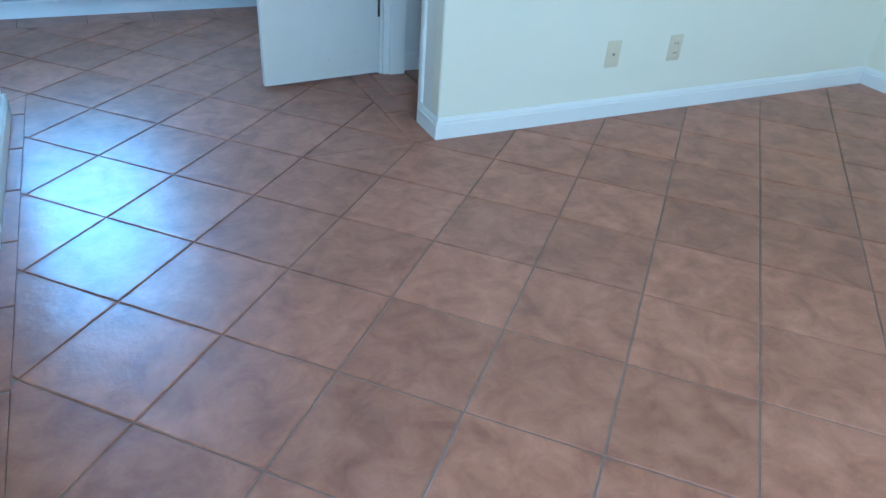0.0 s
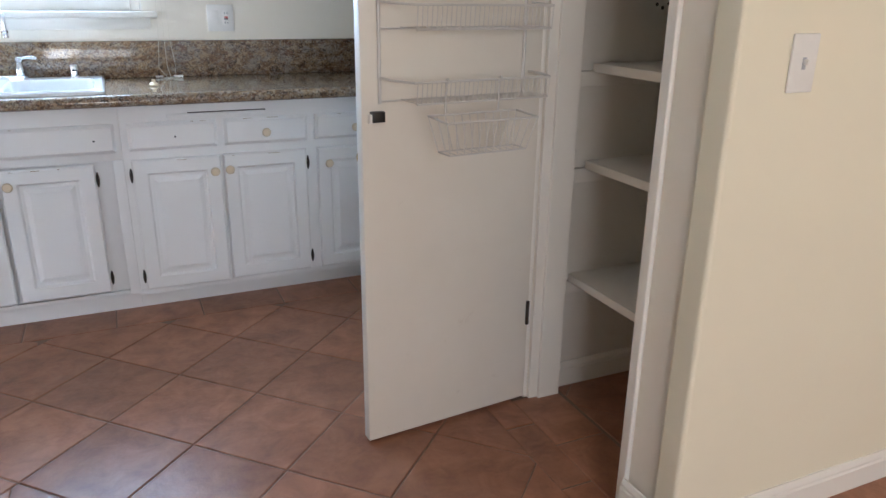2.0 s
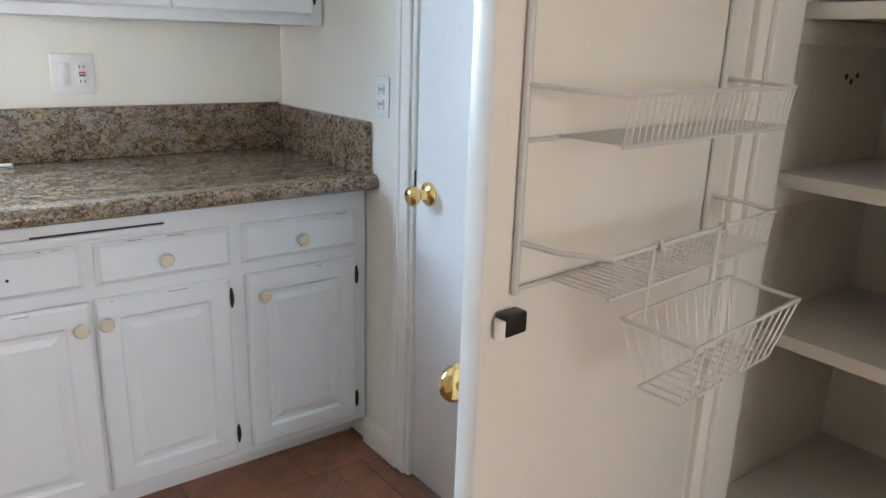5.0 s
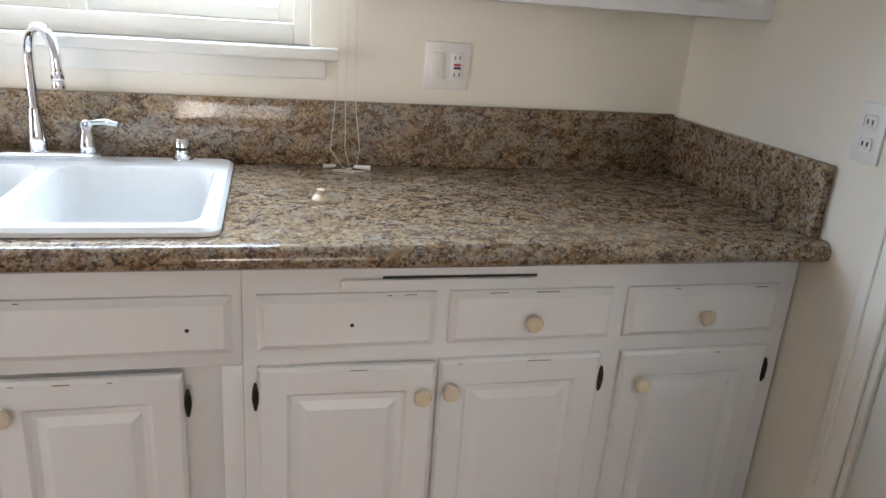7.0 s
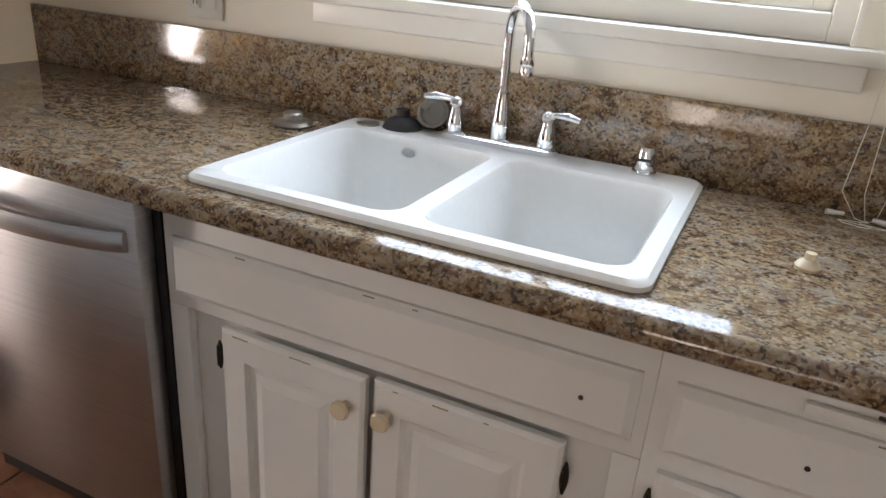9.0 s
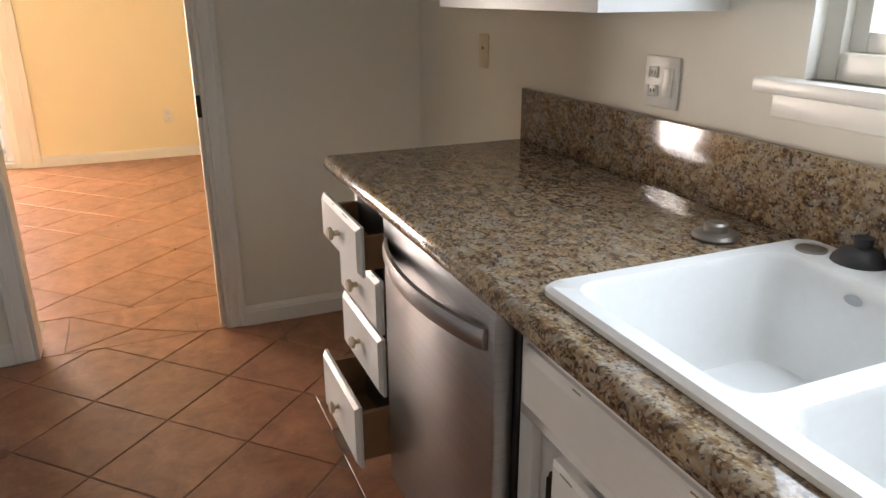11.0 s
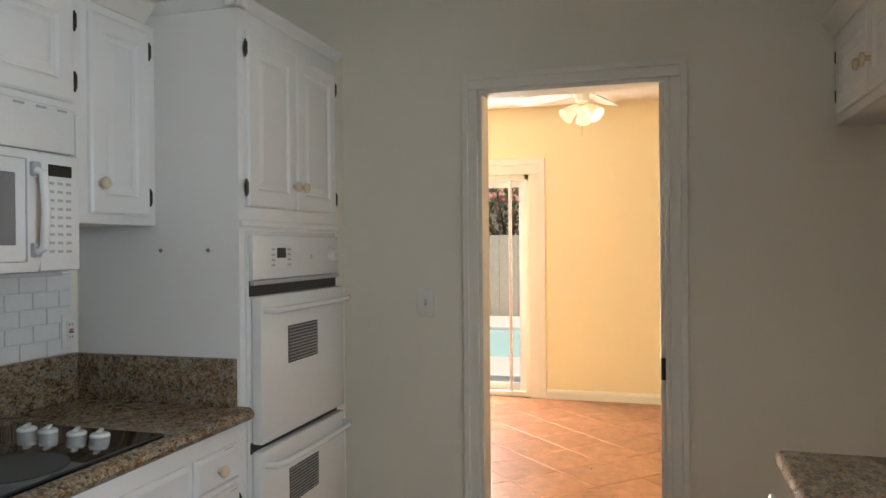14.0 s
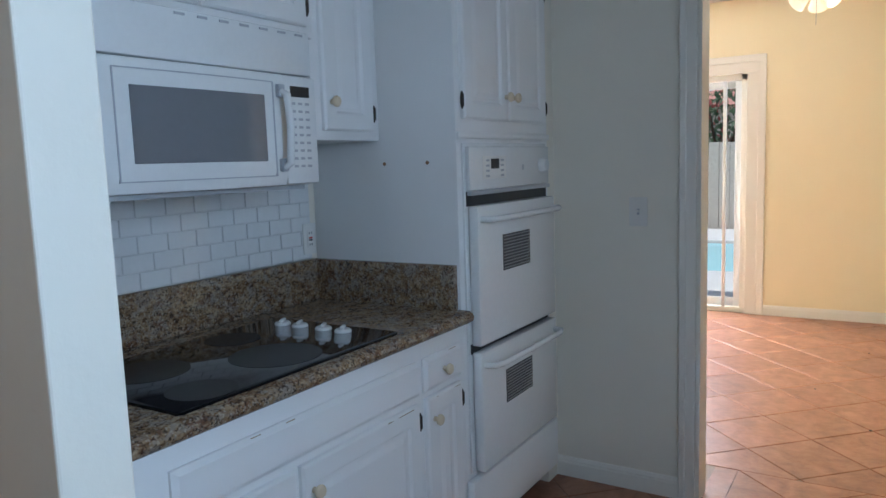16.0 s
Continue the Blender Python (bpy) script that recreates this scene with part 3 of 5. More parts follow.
rv = boxes((WX0 - 0.002, WX0 + 0.006, YN - 0.002, YN + 0.03, WZ0, WZ1), (WX1 - 0.006, WX1 + 0.002, YN - 0.002, YN + 0.03, WZ0, WZ1))
part("reveal", rv, TRIM, w1)

# ---- sink run: cabinets, worktop, splash ----
FY = 4.905
NM = Matrix.Translation((0, FY, 0))


def carcass(cab, x0, x1, z0=0.1, z1=0.872, toe=True, y1=YN - 0.004, y0=FY):
    part("body", B(x0, x1, y0, y1, z0, z1), CAB, cab)
    if toe:
        part("toe_kick", B(x0, x1, y0 + 0.09, y1, 0, z0 - 0.001), CAB, cab)
        part("base_rail", B(x0, x1, y0 - 0.003, y0 - 0.0005, z0 - 0.012, z0 + 0.012, bev=0.001), CAB, cab)


def swung(u, deg):
    """The front's frame, turned open by deg about a hinge at u."""
    return Matrix.Translation((u, FY, 0)) @ Matrix.Rotation(radians(-deg), 4, "Z") @ Matrix.Translation((-u, 0, 0))


cA = thing("base_cabinet", (0.62, 5.2, 0), "white painted base cabinet, three raised-panel doors, cream knobs, chipped edges", "cabinet", "sink run cabinets")
carcass(cA, 0.0445, 1.205)
cab_front(cA, 0.07, 0.405, 0.692, 0.802, NM, None, None, "drawer_front", False, [(0.243, 0.742)])
cab_front(cA, 0.432, 0.775, 0.692, 0.802, NM, (0.598, 0.741), None, "drawer_front", False)
cab_front(cA, 0.808, 1.165, 0.692, 0.802, NM, (0.981, 0.741), None, "drawer_front", False)
cab_front(cA, 0.07, 0.408, 0.112, 0.657, swung(0.07, 2.2), (0.382, 0.596), 0.066)
cab_front(cA, 0.418, 0.765, 0.112, 0.657, NM, (0.44, 0.596), 0.77)
cab_front(cA, 0.812, 1.163, 0.112, 0.657, NM, (0.858, 0.59), 1.168)
cut = bmesh.new()
for a, b in (((0.22, 0.829), (0.6, 0.829)),):
    box(cut, a[0], b[0], FY - 0.0118, FY - 0.0005, 0.812, 0.829, bev=0.004)
part("cutting_board", cut, CAB, cA, "white pull-out cutting board edge")
# Dark sliver painted as the shade line over the cutting board.
part("slot", B(0.3, 0.606, FY - 0.0025, FY - 0.0006, 0.828, 0.833), RECESS_SHADE, cA)

cB = thing("sink_cabinet", (-0.39, 5.2, 0), "white painted sink cabinet, two raised-panel doors, cream knobs", "cabinet", "sink run cabinets")
part("body", B(-0.84, 0.044, FY + 0.02, YN - 0.004, 0.1, 0.69, bev=0.0015), CAB, cB)
part("top_rail", B(-0.84, 0.044, FY, FY + 0.0195, 0.66, 0.872, bev=0.0015), CAB, cB)
part("stile", B(-0.84, -0.795, FY, FY + 0.0195, 0.1, 0.659, bev=0.0015), CAB, cB)
part("stile", B(0.005, 0.044, FY, FY + 0.0195, 0.1, 0.659, bev=0.0015), CAB, cB)
part("bottom_rail", B(-0.7949, 0.0049, FY, FY + 0.0195, 0.1, 0.115, bev=0.0015), CAB, cB)
part("toe_kick", B(-0.84, 0.044, FY + 0.09, YN - 0.004, 0, 0.099), CAB, cB)
cab_front(cB, -0.815, 0.026, 0.69, 0.802, NM, None, None, "false_front", False, [(-0.05, 0.742)])
cab_front(cB, -0.705, -0.398, 0.125, 0.652, swung(-0.705, 1.3), (-0.43, 0.594), -0.712)
cab_front(cB, -0.386, -0.062, 0.125, 0.652, NM, (-0.358, 0.594), -0.055)

# dishwasher
dw = thing("dishwasher", (-1.145, 5.2, 0), "stainless steel dishwasher with a curved bar handle", "dishwasher")
part("tub", B(-1.462, -0.846, FY, YN - 0.004, 0.02, 0.868, bev=0.003), BLACK, dw)
dd = part("door", B(-1.458, -0.862, 4.862, FY - 0.001, 0.11, 0.862, bev=0.006), STEEL, dw)
hp = [(-1.425 + 0.54 * i / 20, 4.858 - 0.046 * math.sin(math.pi * i / 20) ** 0.75, 0.785) for i in range(21)]
hb = bmesh.new()
loft(hb, [[Vector((p[0], p[1] + dy, p[2] + dz)) for dy, dz in ((-0.004, -0.02), (0.005, -0.021), (0.007, 0), (0.005, 0.021), (-0.004, 0.02), (-0.007, 0.008), (-0.007, -0.008))] for p in hp])
part("handle", hb, STEEL, dd, "curved stainless handle")
part("kick_plate", B(-1.455, -0.865, 4.985, 4.995, 0.0, 0.105), BLACK, dw)

# drawer stack, top and bottom drawers pulled out
cD = thing("drawer_cabinet", (-1.66, 5.2, 0), "white painted cabinet of four drawers, two pulled open", "cabinet", "sink run cabinets")
part("body", B(-1.85, -1.466, FY, YN - 0.004, 0.1, 0.872, bev=0.0015), CAB, cD)
part("toe_kick", B(-1.85, -1.466, FY + 0.09, YN - 0.004, 0, 0.099), CAB, cD)
for z0, z1, out in ((0.69, 0.82, 0.085), (0.525, 0.675, 0.04), (0.343, 0.512, 0.04), (0.14, 0.328, 0.11)):
    m = Matrix.Translation((0, FY - out, 0))
    f = cab_front(cD, -1.842, -1.478, z0, z1, m, (-1.66, (z0 + z1) / 2), None, "drawer", False)
    if out:
        db = bmesh.new()
        for b in ((-1.825, -1.812, 0.05), (-1.508, -1.495, 0.05)):
            box(db, b[0], b[1], FY - out + 0.001, FY - 0.001, z0 + 0.012, z1 - 0.03)
        box(db, -1.812, -1.508, FY - out + 0.001, FY - 0.001, z0 + 0.02, z0 + 0.026)
        part("drawer_box", db, RAWWOOD, f, "raw brown wooden drawer box", smooth=False)
        # Black sheet on the solid body, standing in for shade inside the drawer.
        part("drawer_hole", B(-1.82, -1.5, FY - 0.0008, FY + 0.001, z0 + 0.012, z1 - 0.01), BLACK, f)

# worktop with a sink cut-out, rounded front edge
SKX0, SKX1, SKY0, SKY1 = -0.775, 0.012, 4.89, 5.452
CX0, CX1, CY0, CT = -1.885, XE - 0.002, 4.828, 0.915


def edge_slab(bm, x0, x1, y0, y1, z0, z1):
    """A slab whose front edge (towards -y) is rounded."""
    prof = [(y1, z0), (y0 + 0.012, z0), (y0 + 0.003, z0 + 0.006), (y0, z0 + 0.016), (y0, z1 - 0.02), (y0 + 0.004, z1 - 0.009), (y0 + 0.013, z1 - 0.001), (y0 + 0.02, z1), (y1, z1)]
    return loft(bm, [[Vector((x, a, b)) for a, b in prof] for x in (x0, x1)])


wt = bmesh.new()
edge_slab(wt, CX0, CX1, CY0, SKY0 + 0.02, CT - 0.042, CT)
box(wt, CX0, SKX0 + 0.02, SKY0 + 0.02, YN - 0.003, CT - 0.042, CT)
box(wt, SKX1 - 0.02, CX1, SKY0 + 0.02, YN - 0.003, CT - 0.042, CT)
box(wt, SKX0 + 0.02, SKX1 - 0.02, SKY1 - 0.02, YN - 0.003, CT - 0.042, CT)
bmesh.ops.remove_doubles(wt, verts=wt.verts[:], dist=0.0005)
top = solid("granite_worktop", wt, GRANITE, "polished brown speckled granite worktop with a sink cut-out", "countertop", org=(-0.3, 5.15, CT))
part("backsplash", B(CX0, CX1 - 0.022, YN - 0.024, YN - 0.003, CT + 0.0005, 1.075, bev=0.002), GRANITE, top)
part("side_splash", B(CX1 - 0.021, CX1, 4.872, YN - 0.003, CT + 0.0005, 1.068, bev=0.002), GRANITE, top)

# double-bowl sink
sk = thing("kitchen_sink", (-0.4, 5.17, CT), "white porcelain double-bowl drop-in sink", "sink")
rim = bmesh.new()
Z = CT + 0.016
div = -0.364
bowls = ((SKX0 + 0.035, div - 0.018), (div + 0.018, SKX1 - 0.035))
by0, by1 = SKY0 + 0.035, SKY1 - 0.105
# rim as an outer skirt, a deck in strips and lofted bowls
outer = [rounded(SKX0, SKX1, SKY0, SKY1, CT + 0.001, 0.03), rounded(SKX0, SKX1, SKY0, SKY1, CT + 0.009, 0.03), rounded(SKX0 + 0.008, SKX1 - 0.008, SKY0 + 0.008, SKY1 - 0.008, Z, 0.026)]
vr = [[rim.verts.new(p) for p in ring] for ring in outer]
for a, b in zip(vr, vr[1:]):
    for k in range(len(a)):
        rim.faces.new((a[k], a[(k + 1) % len(a)], b[(k + 1) % len(a)], b[k]))
holes = []
for x0, x1 in bowls:
    rings = [rounded(x0, x1, by0, by1, Z, 0.045), rounded(x0 + 0.006, x1 - 0.006, by0 + 0.006, by1 - 0.006, Z - 0.01, 0.042), rounded(x0 + 0.014, x1 - 0.014, by0 + 0.014, by1 - 0.014, Z - 0.15, 0.05), rounded(x0 + 0.035, x1 - 0.035, by0 + 0.035, by1 - 0.035, Z - 0.185, 0.05), rounded(x0 + 0.11, x1 - 0.11, by0 + 0.11, by1 - 0.11, Z - 0.19, 0.04)]
    rv_ = [[rim.verts.new(p) for p in ring] for ring in rings]
    for a, b in zip(rv_, rv_[1:]):
        for k in range(len(a)):
            rim.faces.new((a[k], b[k], b[(k + 1) % len(a)], a[(k + 1) % len(a)]))
    rim.faces.new(rv_[-1][::-1])
    holes.append(rv_[0])
es = []
for ring in (vr[-1], *holes):
    for k in range(len(ring)):
        e = rim.edges.get((ring[k], ring[(k + 1) % len(ring)])) or rim.edges.new((ring[k], ring[(k + 1) % len(ring)]))
        es.append(e)
bmesh.ops.triangle_fill(rim, edges=es, use_beauty=True, normal=(0, 0, 1))
part("basin", rim, SINKW, sk)
for x0, x1 in bowls:
    part("drain", lathe(bmesh.new(), [(0.05, 0), (0.05, 0.004), (0.036, 0.001), (0, 0.001)], Matrix.Translation(((x0 + x1) / 2, (by0 + by1) / 2, Z - 0.1895)), 20), STEEL_DULL, sk, "dark metal drain")
part("maker_plate", lathe(bmesh.new(), [(0.016, 0), (0.016, 0.0012), (0, 0.0012)], aim((-0.575, by1 - 0.012, Z - 0.03), (0, -1, 0.1)) @ Matrix.Diagonal((1.0, 0.5, 1, 1)), 20), GREY_P, sk)
solid("hole_cover", lathe(bmesh.new(), [(0.026, 0), (0.026, 0.003), (0.02, 0.005), (0, 0.005)], Matrix.Translation((-0.712, 5.395, Z)), 20), STEEL_DULL, "round brown metal faucet-hole cover on the sink", "hole cover")

# bridge tap
tap = thing("kitchen_faucet", (-0.407, 5.418, Z), "chrome gooseneck kitchen faucet with two lever handles", "faucet")
TX, TY = -0.407, 5.418
part("deck_plate", loft(bmesh.new(), [rounded(TX - 0.13, TX + 0.13, TY - 0.026, TY + 0.026, Z, 0.024), rounded(TX - 0.13, TX + 0.13, TY - 0.026, TY + 0.026, Z + 0.012, 0.024), rounded(TX - 0.122, TX + 0.122, TY - 0.018, TY + 0.018, Z + 0.018, 0.017)]), CHROME, tap)
part("spout_base", lathe(bmesh.new(), [(0.02, 0), (0.021, 0.02), (0.018, 0.045), (0.0135, 0.085), (0.013, 0.095)], Matrix.Translation((TX, TY, Z + 0.017)), 20), CHROME, tap)
sp = [(TX, TY, Z + 0.1), (TX, TY, Z + 0.2)] + [(TX + 0.042 * (1 - math.cos(a)), TY - 0.06 * (1 - math.cos(a)), Z + 0.225 + 0.062 * math.sin(a)) for a in (math.pi * i / 14 for i in range(15))] + [(TX + 0.084, TY - 0.12, Z + 0.2)]
part("spout", tube(bmesh.new(), sp, 0.0105, 14), CHROME, tap)
part("aerator", lathe(bmesh.new(), [(0.0, 0), (0.013, 0), (0.0135, 0.014), (0.012, 0.018), (0.0135, 0.022), (0.012, 0.034), (0.0, 0.034)], Matrix.Translation((TX + 0.084, TY - 0.12, Z + 0.172)), 18), CHROME, tap)
for s in (-1, 1):
    hx = TX + s * 0.102
    hv = part("valve", lathe(bmesh.new(), [(0.019, 0), (0.02, 0.015), (0.014, 0.04), (0.012, 0.05), (0.017, 0.058), (0.014, 0.068), (0.006, 0.074), (0, 0.075)], Matrix.Translation((hx, TY, Z + 0.016)), 18), CHROME, tap)
    part("lever", tube(bmesh.new(), [(hx, TY, Z + 0.08), (hx + s * 0.02, TY - 0.004, Z + 0.084), (hx + s * 0.045, TY - 0.01, Z + 0.086), (hx + s * 0.07, TY - 0.015, Z + 0.082)], 0.006, 10, [0.006, 0.007, 0.0095, 0.006]), CHROME, hv)
ag = solid("air_gap", lathe(bmesh.new(), [(0.024, 0), (0.024, 0.004), (0.019, 0.006), (0.019, 0.046), (0.016, 0.052), (0, 0.053)], Matrix.Translation((-0.102, 5.422, Z)), 20), CHROME, "chrome air-gap cap on the sink deck", "air gap", org=(-0.102, 5.422, Z))
part("slot", B(-0.115, -0.089, 5.402, 5.4035, Z + 0.026, Z + 0.032), BLACK, ag)
solid("sink_stopper", lathe(bmesh.new(), [(0.0, 0), (0.04, 0), (0.044, 0.006), (0.04, 0.012), (0.022, 0.015), (0.022, 0.028), (0.018, 0.032), (0, 0.032)], Matrix.Translation((-0.865, 5.325, CT)), 24), STEEL_DULL, "grey metal sink stopper lying on the granite", "sink stopper")
solid("rubber_plug", lathe(bmesh.new(), [(0, 0), (0.045, 0), (0.042, 0.008), (0.03, 0.02), (0.014, 0.026), (0.016, 0.042), (0, 0.044)], Matrix.Translation((-0.638, 5.42, Z)), 24), RUBBER, "black rubber drain plug on the sink deck", "drain plug")
st = solid("sink_strainer", lathe(bmesh.new(), [(0.0, 0.004), (0.024, 0.004), (0.031, 0.012), (0.036, 0.012), (0.036, 0.009), (0.026, 0.0), (0, 0.0)], aim((-0.575, 5.447, Z + 0.036), (0.1, -0.85, 0.5)), 24), STEEL_DULL, "round metal strainer basket leaning on the splash", "sink strainer", org=(-0.59, 5.443, Z + 0.044))
part("knob", lathe(bmesh.new(), [(0.004, 0), (0.004, 0.014), (0.01, 0.018), (0, 0.02)], aim((-0.59, 5.443, Z + 0.048), (0.1, -0.85, 0.5)), 12), STEEL_DULL, st)
solid("loose_knob", lathe(bmesh.new(), [(0, 0), (0.017, 0), (0.019, 0.006), (0.014, 0.013), (0.008, 0.016), (0.008, 0.026), (0, 0.027)], Matrix.Translation((0.198, 5.125, CT)), 20), KNOB, "loose cream cabinet knob lying on the granite", "knob", org=(0.198, 5.125, CT))

# blind cords that hang beside the window down to the worktop
cords = thing("blind_cord", (0.28, 5.44, CT), "thin ivory blind cords hanging down to the worktop with tassels", "cord")
random.seed(4)
for k in range(3):
    x = 0.262 + 0.016 * k
    pts = [(x, YN - 0.03, 1.9), (x + 0.004, YN - 0.03, 1.4), (x + 0.008 * (k - 1), YN - 0.034, 1.08), (x + 0.02 * (k - 1), YN - 0.05, 0.96), (x + 0.01, YN - 0.065, CT + 0.004)]
    pts += [(x + 0.03 * math.cos(2.2 * j + k), YN - 0.075 - 0.012 * j, CT + 0.003) for j in range(4)]
    part("strand", tube(bmesh.new(), pts, 0.0008, 5), CORD, cords)
part("tassel", tube(bmesh.new(), [(0.3, 5.425, CT + 0.007), (0.338, 5.41, CT + 0.007)], 0.006, 10, [0.004, 0.0065]), PLASTIC, cords)
part("tassel", tube(bmesh.new(), [(0.225, 5.43, CT + 0.006), (0.255, 5.437, CT + 0.006)], 0.005, 10, [0.0055, 0.0035]), PLASTIC, cords)


# ---- wall plates ----
def plate(name, p, nrm, w, h, label, cat, parts, mat=PLASTIC):
    """A wall plate: parts are (kind, u, v) about its centre."""
    n = Vector(nrm)
    u = Vector((0, 0, 1)).cross(n).normalized()
    m = Matrix.Translation(p) @ Matrix((u, n, (0, 0, 1))).transposed().to_4x4()
    pl = solid(name, placed(B(-w / 2, w / 2, 0, 0.006, -h / 2, h / 2, bev=0.003), m), mat, label, cat, org=p)
    for kind, a, b in parts:
        if kind == "rocker":
            part("rocker", placed(B(a - 0.016, a + 0.016, 0.006, 0.0095, b - 0.033, b + 0.033, bev=0.002), m), mat, pl)
        if kind == "toggle":
            part("toggle_slot", placed(B(a - 0.005, a + 0.005, 0.006, 0.0066, b - 0.012, b + 0.012), m), GREY_P, pl)
            part("toggle", placed(B(a - 0.004, a + 0.004, 0.006, 0.018, b - 0.002, b + 0.008, bev=0.002), m), mat, pl)
        if kind in ("outlet", "gfci"):
            if kind == "gfci":
                part("face", placed(B(a - 0.017, a + 0.017, 0.006, 0.009, b - 0.034, b + 0.034, bev=0.002), m), mat, pl)
                part("reset_button", placed(B(a - 0.009, a + 0.009, 0.009, 0.0105, b + 0.001, b + 0.007), m), RED_P, pl, "red reset button")
                part("test_button", placed(B(a - 0.009, a + 0.009, 0.009, 0.0105, b - 0.007, b - 0.001), m), BLACK, pl)
            for dz in (-0.021, 0.021):
                if kind == "outlet":
                    part("socket", placed(B(a - 0.015, a + 0.015, 0.006, 0.0085, b + dz - 0.013, b + dz + 0.013, bev=0.004), m), mat, pl)
                for du in (-0.006, 0.006):
                    part("slot", placed(B(a + du - 0.0014, a + du + 0.0014, 0.0085, 0.0096, b + dz - 0.004, b + dz + 0.005), m), BLACK, pl)
        if kind == "jack":
            part("jack", placed(lathe(bmesh.new(), [(0.006, 0), (0.006, 0.004), (0, 0.004)], aim((a, 0.006, b), (0, 1, 0)), 10), m), STEEL_DULL, pl)
    return pl


plate("switch_and_outlet", (0.535, YN, 1.172), (0, -1, 0), 0.118, 0.118, "white double plate with rocker switch and red-buttoned outlet", "outlet", [("rocker", -0.025, 0), ("gfci", 0.025, 0)])
plate("switch_and_outlet", (-1.255, YN, 1.155), (0, -1, 0), 0.118, 0.118, "white double plate with outlet and rocker switch", "outlet", [("outlet", -0.025, 0), ("rocker", 0.025, 0)])
plate("almond_plate", (-2.2, YN, 1.165), (0, -1, 0), 0.07, 0.115, "almond blank wall plate above the fridge space", "wall plate", [("jack", 0, 0.01)], ALMOND)
plate("wall_outlet", (XE, 4.81, 1.145), (-1, 0, 0), 0.07, 0.115, "white wall plate with two dark buttons", "outlet", [("outlet", 0, 0)])
plate("light_switch", (1.322, LY, 1.158), (0, -1, 0), 0.072, 0.116, "white light switch plate with a toggle", "switch", [("toggle", 0, 0)])
plate("phone_jack", (1.949, LY, 0.284), (0, -1, 0), 0.07, 0.115, "almond cable plate near the floor", "wall plate", [("jack", 0, 0)], ALMOND)
plate("wall_outlet", (2.282, LY, 0.287), (0, -1, 0), 0.07, 0.115, "almond duplex outlet near the floor", "outlet", [("outlet", 0, 0)], ALMOND)
plate("light_switch", (XW, 3.63, 1.187), (1, 0, 0), 0.075, 0.118, "white light switch plate with a toggle", "switch", [("toggle", 0, 0)])
plate("wall_outlet", (XD, 4.6, 0.36), (1, 0, 0), 0.07, 0.115, "white duplex outlet on the yellow wall", "outlet", [("outlet", 0, 0)])

# ---- upper cabinets on the north wall ----
UZ0, UZ1, UY = 1.335, 2.15, 5.17


def upper(name, x0, x1, z0, z1, label, doors, y0=UY, y1=YN - 0.002, flip=False, group="wall cabinets", kz=0.12):
    """A wall cabinet; doors are (x0, x1, knob x, hinge x)."""
    c = thing(name, ((x0 + x1) / 2, (y0 + y1) / 2, z0), label, "cabinet", group)
    part("body", B(x0, x1, min(y0, y1), max(y0, y1), z0, z1, bev=0.002), CAB, c)
    m = Matrix.Translation((0, y0, 0))
    if flip:
        m = m @ Matrix.Rotation(math.pi, 4, "Z")
    for a, b, k, h in doors:
        if flip:
            a, b, k, h = -b, -a, -k, -h
        cab_front(c, a, b, z0 + 0.03, z1 - 0.03, m, (k, z0 + kz), h)
    return c


upper("wall_cabinet", 0.29, XE - 0.002, UZ0, UZ1, "white painted wall cabinet with two raised-panel doors", [(0.315, 0.735, 0.7, 0.31), (0.745, 1.17, 0.78, 1.175)])
ajar = upper("wall_cabinet", -1.835, -1.07, 1.316, UZ1, "white painted wall cabinet, raised-panel doors slightly ajar", [(-1.8, -1.535, -1.565, -1.805), (-1.46, -1.1, -1.43, -1.093)], kz=0.235)
# Strip on the solid body, dark like the shaded inside of the cabinet.
part("gap", B(-1.532, -1.463, UY - 0.0015, UY - 0.0005, UZ0 + 0.03, UZ1 - 0.03), RECESS_SHADE, ajar, "dark strip for the shaded opening between the doors")
upper("fridge_cabinet", XW + 0.002, -1.838, 1.835, UZ1, "white painted cabinet over the empty fridge space", [(-2.74, -2.36, -2.39, -2.745), (-2.35, -1.87, -2.32, -1.865)])
solid("crown_trim", loft(bmesh.new(), [[Vector((x, UY - a, UZ1 + b)) for a, b in ((-0.02, 0), (0.006, 0), (0.045, 0.05), (0.045, 0.06), (-0.02, 0.06))] for x in (XW + 0.002, -1.06)]), TRIM, "white crown moulding on wall cabinets", "trim", kind="structure", smooth=False)

# ---- cooking run on the south wall ----
TX0, TX1, TFY = -2.72, -1.985, 3.28
SFY = 3.285
SM = Matrix.Translation((0, SFY, 0)) @ Matrix.Rotation(math.pi, 4, "Z")
cs = thing("cooktop_cabinet", (-1.25, 2.95, 0), "white painted cabinet under the cooktop, raised-panel doors", "cabinet", "cooking run cabinets")
part("body", B(TX1 + 0.001, -0.51, YS + 0.002, SFY, 0.1, 0.872, bev=0.0015), CAB, cs)
part("toe_kick", B(TX1 + 0.001, -0.51, YS + 0.002, SFY - 0.03, 0, 0.099), CAB, cs)
cab_front(cs, 1.722, 1.947, 0.704, 0.812, SM, (1.828, 0.757), None, "drawer_front", False)
cab_front(cs, 1.727, 1.942, 0.12, 0.684, SM, (1.762, 0.61), 1.947)
cab_front(cs, 0.8, 1.695, 0.704, 0.812, SM, None, None, "false_front", False)
cab_front(cs, 1.165, 1.685, 0.12, 0.682, SM, (1.2, 0.61), 1.69)
cab_front(cs, 0.64, 1.145, 0.12, 0.682, SM, (1.11, 0.61), 0.635)

